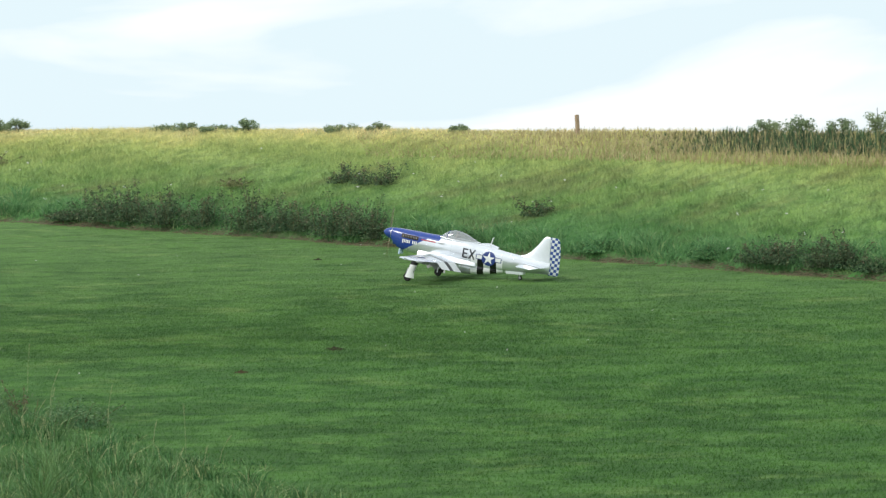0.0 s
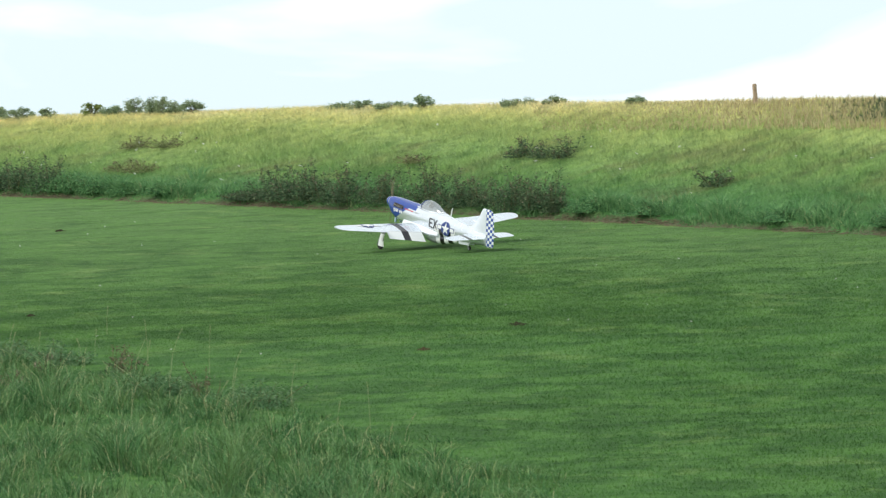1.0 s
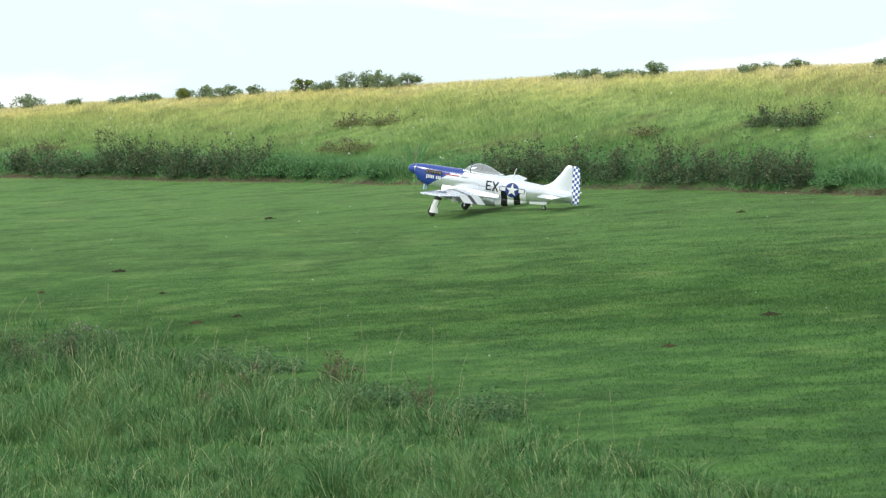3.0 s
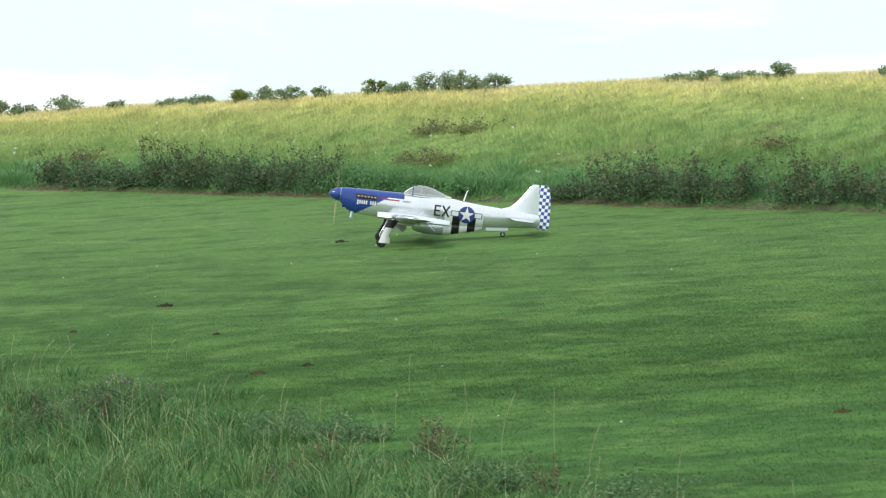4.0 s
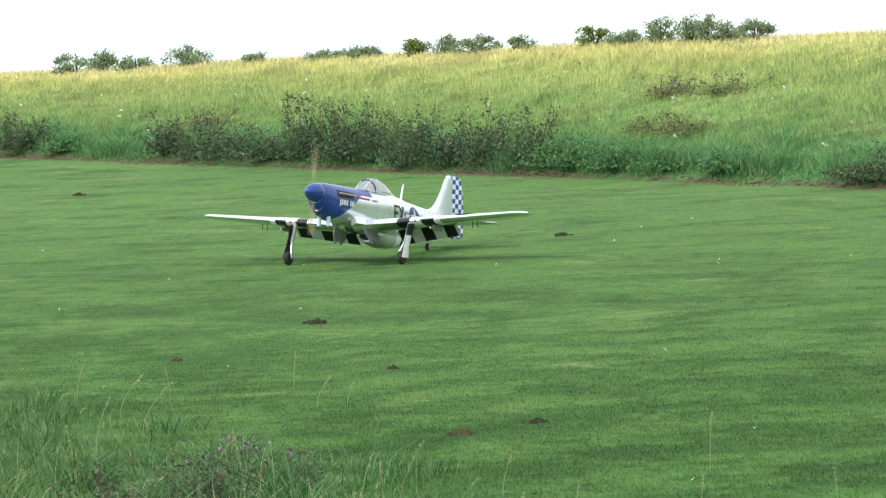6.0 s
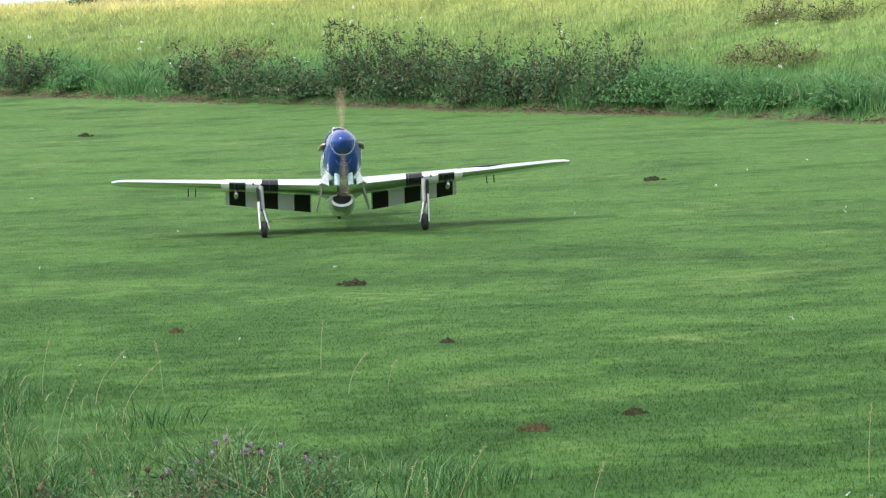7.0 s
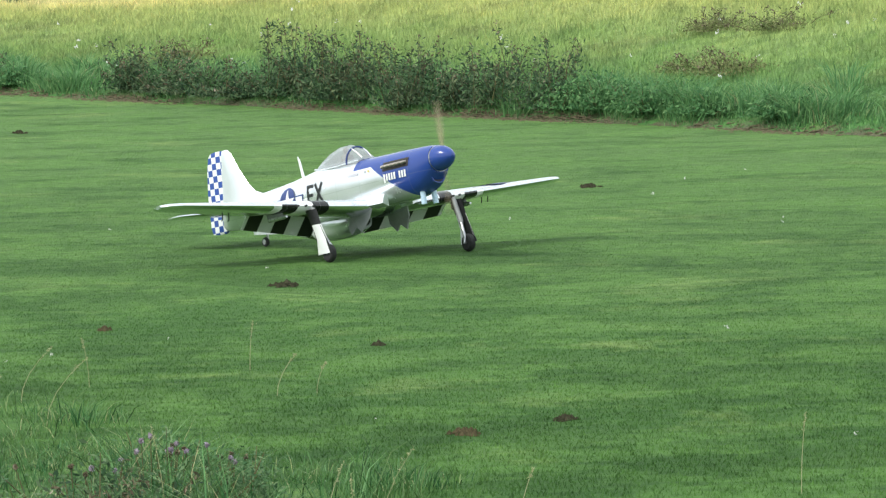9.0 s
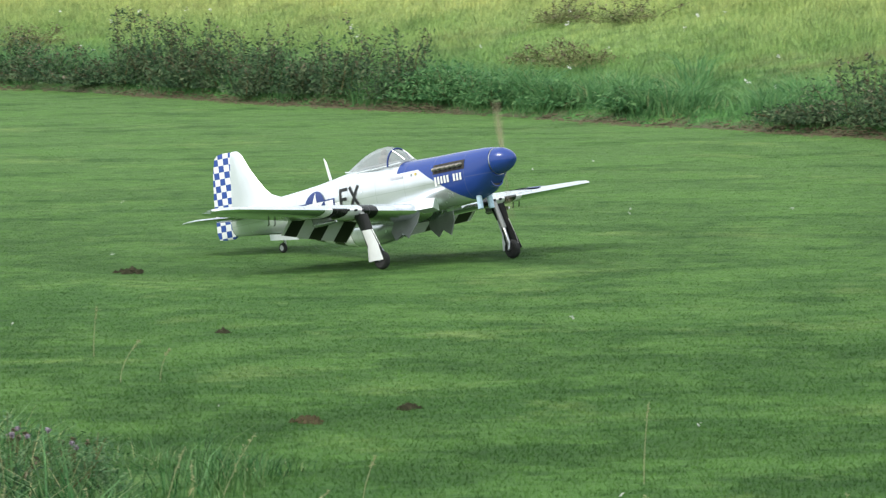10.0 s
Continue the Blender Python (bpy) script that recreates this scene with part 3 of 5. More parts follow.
def make_grass():
    rng = np.random.default_rng(4)
    # mown turf
    n = 760000
    y = rng.uniform(-29, 21, n)
    x = rng.uniform(-5.0, 13.5, n)
    dx, dy = rng.uniform(-5.0, 9.0, 900000), rng.uniform(-13.0, 19.0, 900000)
    fade = np.clip((9.0 - dx) / 6.0, 0, 1) * np.clip((dy + 13.0) / 4.0, 0, 1)
    near = rng.random(900000) < fade
    x, y = np.concatenate([x, dx[near]]), np.concatenate([y, dy[near]])
    keep = (x > rough_border(y) - 0.3) & (y < edge_y(x) + 0.1) & (x < 9.6 + 0.14 * (y + 26))
    x, y = x[keep], y[keep]
    h = rng.uniform(0.007, 0.019, len(x)) * (1 + 0.5 * np.clip((x - 3.0) / 4.0, 0, 1)) * np.interp(y, (-10.0, 0.0, 12.0), (1.2, 0.5, 0.36))
    tagged(blades("mown_grass", x, y, np.zeros(len(x)) - 0.002, h, rng.uniform(0.0035, 0.0075, len(x)) * (1 + 0.6 * np.clip((x - 3.0) / 4.0, 0, 1)), rng, MAT["lawn_blade"], 0.9, False),
           "short mown green grass of the flying field", "grass", kind="stuff")
    # meadow
    n = 430000
    x = rng.uniform(-6, 17, n)
    v = rng.uniform(0, 1, n) ** 0.85 * 9.0
    tall = np.clip(0.5 + 0.3 * np.sin(x * 2.1 + 3 * np.sin(v)) + 0.25 * np.sin(x * 9.3 + 3 * np.sin(v * 5.1)) * np.sin(v * 7.7 + 2 * np.sin(x * 4.3)) + rng.normal(0, 0.3, n), 0.1, 1.5)
    h = rng.uniform(0.03, 0.085, n) * (0.6 + 0.5 * tall) * np.clip(0.25 + v * 1.2, 0.2, 1)
    tagged(blades("meadow_grass", x, edge_y(x) + v, ground_z(x, v), h, rng.uniform(0.003, 0.0068, n), rng, MAT["meadow_blade"], 1.0),
           "tall seeding meadow grass, green turning straw yellow", "grass", kind="stuff")
    # long grass on the near side: tussocks that arch outwards, and loose blades between
    k = 950
    cy = rng.uniform(-30, 0.5, k)
    cx = rough_border(cy) - rng.uniform(0, 1, k) ** 1.1 * 5.2
    per = rng.integers(80, 240, k)
    spread = np.repeat(rng.uniform(0.5, 1.9, k), per)
    x = np.repeat(cx, per) + rng.normal(0, 0.075, per.sum()) * spread
    y = np.repeat(cy, per) + rng.normal(0, 0.11, per.sum()) * spread
    way = np.arctan2(y - np.repeat(cy, per), x - np.repeat(cx, per)) + rng.normal(0, 1.0, per.sum())
    h = np.repeat(0.04 + 0.42 * rng.uniform(0, 1, k) ** 2.0, per) * rng.uniform(0.35, 1.2, per.sum())
    m = 60000
    ly = rng.uniform(-30, 0.5, m)
    lx = rough_border(ly) + 0.1 - rng.uniform(0, 1, m) * 5.4
    x, y, way = np.concatenate([x, lx]), np.concatenate([y, ly]), np.concatenate([way, rng.uniform(0, 6.28, m)])
    h = np.concatenate([h, 0.05 + 0.3 * rng.uniform(0, 1, m) ** 2.5])
    h *= 0.35 + 0.65 * np.clip((rough_border(y) - x) / 0.9, 0, 1)
    h *= np.interp(y, (-20.0, -13.0, -9.0), (0.66, 0.78, 0.72))
    # hummocks and hollows
    swell = np.sin(x * 5.3 + 2.0 * np.sin(y * 1.1)) * np.sin(y * 2.3 + 1.7 * np.sin(x * 1.9)) + 0.6 * np.sin(x * 11.0 + y * 3.1)
    h *= np.clip(0.9 + 0.5 * swell, 0.3, 1.6)
    tagged(blades("long_grass", x, y, np.zeros(len(x)), h, rng.uniform(0.003, 0.0082, len(x)) * np.interp(y, (-12.0, -9.0), (1.0, 0.62)), rng, MAT["rough_blade"], 1.5, True, way),
           "long uncut green grass in tussocks beside the turf", "grass", kind="stuff")


def make_verge():
    """Crumbled soil and low tufts along the turf's edge."""
    rng = np.random.default_rng(8)
    n = 13000
    x = rng.uniform(-5, 15, n)
    v = rng.normal(-0.02, 0.13, n) + 0.12 * np.sin(x * 2.3) * np.sin(x * 5.1 + 1)
    keep = np.sin(x * 1.7) + np.sin(x * 4.3 + 1) + rng.normal(0, 0.6, n) > -0.4
    x, v = x[keep], v[keep]
    n = len(x)
    r = rng.uniform(0.006, 0.024, n)
    dirs = np.array([(1, 0, 0), (0.3, 0.95, 0), (-0.8, 0.58, 0), (-0.8, -0.58, 0), (0.3, -0.95, 0), (0.1, 0.1, 0.8)])
    pts = dirs[None] * (r[:, None, None] * rng.uniform(0.6, 1.3, (n, 6, 1))) * np.array([1.5, 1.5, 0.5]) + np.stack([x, edge_y(x) + v, ground_z(x, v) - 0.002], -1)[:, None]
    i = np.arange(n)[:, None] * 6
    f = np.concatenate([i + np.array([[k, (k + 1) % 5, 5]]) for k in range(5)])
    tagged(part("soil_clods", fill_mesh("soil_clods", pts.reshape(-1, 3), f), MAT["litter"]), "crumbled brown soil along the edge of the turf", "soil", kind="stuff")
    k = 540
    cx = rng.uniform(-5, 15, k)
    cv = np.abs(rng.normal(0.1, 0.55, k)) + 0.1 + 0.12 * (1 + np.sin(cx * 2.3) * np.sin(cx * 5.1 + 1))
    per = rng.integers(50, 130, k)
    x = np.repeat(cx, per) + rng.normal(0, 0.06, per.sum())
    v = np.maximum(0.0, np.repeat(cv, per) + rng.normal(0, 0.09, per.sum()))
    way = np.arctan2(v - np.repeat(cv, per), x - np.repeat(cx, per)) + rng.normal(0, 0.5, per.sum())
    n = len(x)
    h = np.repeat((0.05 + 0.21 * rng.uniform(0, 1, k) ** 1.8) * np.clip(0.3 + cv * 1.3, 0, 1), per) * rng.uniform(0.5, 1.1, n)
    tagged(blades("edge_tufts", x, edge_y(x) + v, ground_z(x, v), h, rng.uniform(0.006, 0.012, n), rng, MAT["tuft_blade"], 1.5, True, way),
           "lush green grass tufts along the meadow's edge", "grass", kind="stuff")


# ---- plants ----
def leaf_cloud(name, centres, size, rng, material, parent, long=1.0, label=""):
    n = len(centres)
    u = rng.normal(0, 1, (n, 3))
    u /= np.linalg.norm(u, axis=1)[:, None]
    w = np.cross(u, rng.normal(0, 1, (n, 3)))
    w /= np.linalg.norm(w, axis=1)[:, None]
    s = (size * rng.uniform(0.5, 1.3, n))[:, None]
    c = np.asarray(centres)
    v = np.stack([c - u * s * long, c + w * s * 0.45, c + u * s * long, c - w * s * 0.45], 1).reshape(-1, 3)
    return tagged(part(name, fill_mesh(name, v, np.arange(4 * n).reshape(n, 4)), material, parent, label), kind="stuff")


def weed_bush(x, y, width, height, seed, label, heads=True, dense=1.0, leaf=0.0155, category="weed bush", foliage="bush_leaf"):
    """A clump of stems with small leaves, and dry seed heads at the tips."""
    rng = np.random.default_rng(seed)
    thing = tagged(new("weed_bush"), label, category, "weeds along the meadow")
    z = float(ground_z(np.float64(x), np.float64(y - edge_y(x))))
    thing.matrix_basis = pose(x, y, z)
    bm = bmesh.new()
    leaves, tips = [], []
    loose = min(1.0, width * 4)
    for _ in range(int(7 + width * 44)):
        bx, by = rng.normal(0, width * 0.27), rng.normal(0, width * 0.3)
        side = min(1.0, math.hypot(bx, by) / (width * 0.7))
        h = height * (0.3 + 0.76 * rng.random() ** 1.5) * (1 - 0.35 * side)
        tx, ty = bx * 1.3 + rng.normal(0, 0.085 * loose), by * 1.3 + rng.normal(0, 0.06 * loose)
        tube(bm, [(bx, by, 0), ((bx + tx) / 2 + rng.normal(0, 0.01), (by + ty) / 2, h * 0.55), (tx, ty, h)], [0.004, 0.003, 0.0015], 4)
        k = int(105 * dense)
        s = rng.uniform(0.02, 1, k) ** 1.4
        spread = 0.075 * (1.15 - s * 0.7) * (0.3 + 0.7 * loose)
        leaves.append(np.stack([bx + (tx - bx) * s + rng.normal(0, 1, k) * spread, by + (ty - by) * s + rng.normal(0, 1, k) * spread, np.maximum(0.01, h * s + rng.normal(0, 0.018, k))], -1))
        if heads and rng.random() < 0.85:
            k = int(rng.integers(8, 18))
            s = rng.uniform(0.78, 1.06, k)
            tips.append(np.stack([bx + (tx - bx) * s + rng.normal(0, 0.013, k), by + (ty - by) * s + rng.normal(0, 0.013, k), h * s + rng.normal(0, 0.008, k)], -1))
    tagged(part("stem_tangle", bm, MAT["stem"], thing), kind="stuff")
    leaf_cloud("foliage", np.concatenate(leaves), leaf, rng, MAT[foliage], thing, 1.3)
    if tips:
        leaf_cloud("seed_crown", np.concatenate(tips), 0.0125, rng, MAT["seed"], thing, 1.0, "brown dry seed heads")
    return thing


def tree(x, z_base, width, height, seed, yellow=False, v=8.2):
    """A hedgerow tree on the brow: trunk, limbs and a ragged crown."""
    rng = np.random.default_rng(seed)
    thing = tagged(new("tree"), "pale yellow-green leafy tree on the skyline" if yellow else "dark green leafy tree on the skyline", "tree", "trees on the skyline")
    thing.matrix_basis = pose(x, float(edge_y(x)) + v, float(ground_z(np.float64(x), np.float64(v))) - 0.01)
    top = z_base + height - float(ground_z(np.float64(x), np.float64(v))) + 0.01
    low = 0.02
    bm = bmesh.new()
    tube(bm, [(0, 0, 0), (0.004, 0, low + height * 0.2), (0, 0.003, top - height * 0.25)], [0.014, 0.01, 0.004], 7)
    lobes = []
    for _ in range(int(9 + width * 26)):
        a, r = rng.uniform(0, 2 * np.pi), math.sqrt(rng.random())
        px, py = math.cos(a) * r * width * 0.5, math.sin(a) * r * width * 0.4
        pz = low + (top - low) * rng.uniform(0.1, 0.84) * (1 - 0.45 * r * r)
        lobes.append((px, py, pz))
        tube(bm, [(0, 0, low * 0.7), (px * 0.5, py * 0.5, (pz + low) / 2), (px, py, pz)], [0.006, 0.004, 0.002], 4)
    part("trunk", bm, MAT["bark"], thing)
    cs = []
    for px, py, pz in lobes:
        k = 75
        d = rng.normal(0, 1, (k, 3))
        d /= np.linalg.norm(d, axis=1)[:, None]
        s = rng.uniform(0.35, 1.0, k)[:, None] * (0.055 + 0.13 * height) * rng.uniform(0.6, 1.15)
        cs.append(np.array((px, py, pz)) + d * s * np.array([1.1, 1, 0.8]))
    c = np.concatenate(cs)
    c[:, 2] = np.clip(c[:, 2], 0.01, None)
    leaf_cloud("crown", c, 0.0165, rng, MAT["tree_yellow" if yellow else "tree_leaf"], thing, 1.0)
    return thing


def make_plants():
    dark = "dark green weed clump with brown dry seed heads"
    clumps = (  # x, width, height of the tips
        (4.29, 0.37, 0.23), (4.68, 0.52, 0.58), (5.10, 0.52, 0.70), (5.47, 0.51, 0.64), (5.92, 0.47, 0.55), (6.43, 0.50, 0.75), (6.79, 0.36, 0.50), (7.09, 0.39, 0.52),
        (7.41, 0.46, 0.63), (7.67, 0.35, 0.58), (7.83, 0.18, 0.67), (11.82, 0.39, 0.46), (12.06, 0.39, 0.53), (12.34, 0.36, 0.48), (12.59, 0.27, 0.59), (12.81, 0.31, 0.28),
        (-2.75, 0.39, 0.50), (-1.34, 0.33, 0.47), (-1.08, 0.33, 0.38), (-0.76, 0.37, 0.37), (-0.51, 0.32, 0.29), (-0.21, 0.32, 0.72), (0.04, 0.32, 0.68),
        (0.23, 0.29, 0.64), (0.49, 0.31, 0.65), (0.77, 0.40, 0.62), (1.09, 0.37, 0.56), (1.42, 0.35, 0.66), (1.73, 0.33, 0.69))
    for i, (x, w, top) in enumerate(clumps):
        v = 0.3 + 0.16 * ((i * 7) % 5) / 4
        weed_bush(x, float(edge_y(x)) + v, w * 1.05, top - float(ground_z(np.float64(x), np.float64(v))), 20 + i, dark)
    low = "low leafy green weed clump at the meadow's edge"
    for i, (x, w, h) in enumerate(((-2.33, 0.34, 0.17), (1.95, 0.36, 0.24), (2.13, 0.3, 0.3), (2.43, 0.34, 0.26), (2.8, 0.3, 0.2), (3.3, 0.35, 0.17), (8.25, 0.4, 0.2), (8.9, 0.35, 0.17), (10.25, 0.39, 0.16), (11.3, 0.35, 0.2))):
        weed_bush(x, float(edge_y(x)) + 0.45, w, h, 70 + i, low, heads=False, dense=1.3, foliage="tuft_leaf")
    brown = "brown seeding dock plants standing in the meadow"
    for i, (x, v, w, h) in enumerate(((6.55, 3.6, 0.35, 0.16), (3.05, 4.7, 0.32, 0.2), (3.45, 4.7, 0.3, 0.2), (3.0, 2.4, 0.35, 0.2), (2.75, 2.5, 0.25, 0.17), (-1.0, 2.7, 0.3, 0.2))):
        weed_bush(x, float(edge_y(x)) + v, w, h, 90 + i, brown, dense=0.9, leaf=0.011, foliage="dock_leaf")
    for i, (x, v, w, h) in enumerate(((7.8, 4.1, 0.3, 0.28), (8.02, 4.1, 0.2, 0.22), (8.28, 4.1, 0.3, 0.36), (9.8, 2.5, 0.26, 0.3))):
        weed_bush(x, float(edge_y(x)) + v, w, h, 60 + i, "dark seeding weed clump standing in the meadow", dense=0.5)
    trees = (  # x, height of the top, width, height that shows over the brow
        (-2.58, 0.70, 0.42, 0.23), (-2.28, 0.73, 0.27, 0.24), (-1.94, 0.64, 0.42, 0.13), (-1.40, 0.80, 0.53, 0.25), (-0.68, 0.68, 0.20, 0.09), (0.03, 0.71, 0.40, 0.07), (0.41, 0.75, 0.37, 0.07), (0.88, 0.85, 0.19, 0.13),
        (1.13, 0.89, 0.27, 0.14), (1.46, 0.88, 0.46, 0.11), (1.85, 0.87, 0.24, 0.08), (2.51, 1.00, 0.26, 0.15), (2.82, 0.96, 0.35, 0.10), (3.10, 1.08, 0.29, 0.20), (3.32, 1.11, 0.23, 0.22), (3.50, 1.09, 0.20, 0.18),
        (3.67, 1.06, 0.23, 0.15), (3.89, 1.07, 0.29, 0.15), (5.86, 1.02, 0.31, 0.06), (6.13, 1.08, 0.35, 0.09), (6.52, 1.06, 0.51, 0.06), (6.92, 1.19, 0.33, 0.17), (8.07, 1.16, 0.49, 0.08), (8.49, 1.19, 0.38, 0.08),
        (9.44, 1.23, 0.22, 0.06), (12.80, 1.51, 0.53, 0.15), (13.12, 1.59, 0.32, 0.18), (13.53, 1.56, 0.42, 0.15), (13.88, 1.74, 0.31, 0.30))
    for i, (x, top, w, h) in enumerate(trees):
        tree(x, top - h, w, h, 200 + i, i in (7, 11))
    # dense seeding weeds and straw along the brow
    rng = np.random.default_rng(31)
    n = 5000
    x = rng.uniform(11.4, 16, n)
    v = rng.uniform(6.6, 7.9, n)
    h = rng.uniform(0.06, 0.2, n) * np.clip((x - 11.0) / 1.5, 0.3, 1)
    tagged(blades("brow_weeds", x, edge_y(x) + v, ground_z(x, v), h, rng.uniform(0.01, 0.022, n), rng, MAT["bush_leaf"], 0.25), "dark spiky weeds along the brow of the meadow", "weeds", kind="stuff")
    n = 16000
    x = rng.uniform(8.2, 16, n)
    v = rng.uniform(6.0, 8.1, n)
    h = rng.uniform(0.05, 0.14, n) * np.clip((x - 8) / 3, 0.3, 1)
    tagged(blades("dry_grass", x, edge_y(x) + v, ground_z(x, v), h, rng.uniform(0.006, 0.012, n), rng, MAT["straw"], 0.5), "pale straw-coloured dry grass on the brow", "grass", kind="stuff")


def make_post():
    thing = tagged(new("fence_post"), "weathered leaning wooden fence post on the brow", "post")
    x, v = 10.74, 7.9
    z = float(ground_z(np.float64(x), np.float64(v)))
    thing.matrix_basis = pose(x, float(edge_y(x)) + v, z - 0.02, 0, -2, 20)
    bm = bmesh.new()
    loft(bm, [[(a * 0.022 * s + o, b * 0.022 * s, h) for a, b in ((-1, -1), (1, -1), (1, 1), (-1, 1))] for h, s, o in ((0, 1.05, 0), (0.12, 1, 0.002), (0.25, 0.98, -0.001), (0.285, 0.96, 0), (0.292, 0.8, 0))])
    part("shaft", bm, MAT["post"], thing, smooth=False)
    bm = bmesh.new()
    slab(bm, [(-0.006, 0.25), (0.006, 0.25), (0.006, 0.262), (-0.006, 0.262)], -0.027, -0.02)
    part("staple", bm, MAT["steel"], thing, smooth=False)


def molehill(x, y, r, material, label, seed):
    rng = np.random.default_rng(seed)
    n = 90
    a, d = rng.uniform(0, 2 * np.pi, n), np.minimum(np.abs(rng.normal(0, 0.62, n)), 1.5) * r
    c = np.stack([d * np.cos(a), d * np.sin(a) * 1.6, 0.3 * np.maximum(r - d, 0) * rng.uniform(0.1, 1, n)], -1)
    dirs = np.array([(1, 0, 0), (0.3, 0.95, 0), (-0.8, 0.58, 0), (-0.8, -0.58, 0), (0.3, -0.95, 0), (0.1, 0.1, 0.9)])
    pts = dirs[None] * (rng.uniform(0.006, 0.02, (n, 1, 1)) * rng.uniform(0.6, 1.3, (n, 6, 1))) + c[:, None]
    i = np.arange(n)[:, None] * 6
    f = np.concatenate([i + np.array([[k, (k + 1) % 5, 5]]) for k in range(5)])
    ob = part("soil_patch", fill_mesh("soil_patch", pts.reshape(-1, 3), f), MAT[material])
    ob.matrix_basis = pose(x, y, 0.001)
    tagged(ob, label, "soil", "bare soil spots in the turf")


def thistle(x, y, seed, width, height, flowers):
    """A creeping thistle with bent leafy stems and mauve heads."""
    thing = weed_bush(x, y, width, height, seed, "green thistle clump with mauve flower heads in long grass", heads=False, dense=1.3, leaf=0.01, category="thistle", foliage="thistle_leaf")
    thing.name = "thistle"
    rng = np.random.default_rng(seed + 1)
    for _ in range(flowers):
        px, py, h = rng.normal(0, width * 0.3), rng.normal(0, width * 0.3), height * rng.uniform(0.5, 0.82)
        bm = bmesh.new()
        tube(bm, [(px * 0.7, py * 0.7, 0), (px, py, h)], [0.003, 0.002], 4)
        stalk = part("flower_stalk", bm, MAT["stem"], thing)
        d = rng.normal(0, 1, (40, 3))
        d /= np.linalg.norm(d, axis=1)[:, None]
        leaf_cloud("floret", np.array((px, py, h + 0.004)) + d * 0.007, 0.007, rng, MAT["seed" if rng.random() < 0.45 else "flower"], stalk, 1.0)


def seed_stalk(x, y, height, lean, turn, seed):
    """One tall grass stalk with a drooping seed head."""
    rng = np.random.default_rng(seed)
    thing = tagged(new("grass_stalk"), "tall dry grass stalk with a pale seed head", "grass stalk", "tall grass stalks")
    thing.matrix_basis = pose(x, y, 0, 0, 0, turn)
    bm = bmesh.new()
    pts = [(lean * s * s, 0, height * s) for s in (0, 0.25, 0.5, 0.75, 1)]
    tube(bm, pts, [0.0014, 0.0013, 0.0012, 0.001, 0.0008], 4)
    part("stalk", bm, MAT["stalk"], thing)
    s = rng.uniform(0.78, 1.0, 34)
    c = np.stack([lean * s * s, np.zeros(34), height * s], -1) + rng.normal(0, 0.0035, (34, 3))
    leaf_cloud("seed_head", c, 0.0042, rng, MAT["stalk"], thing, 1.2)


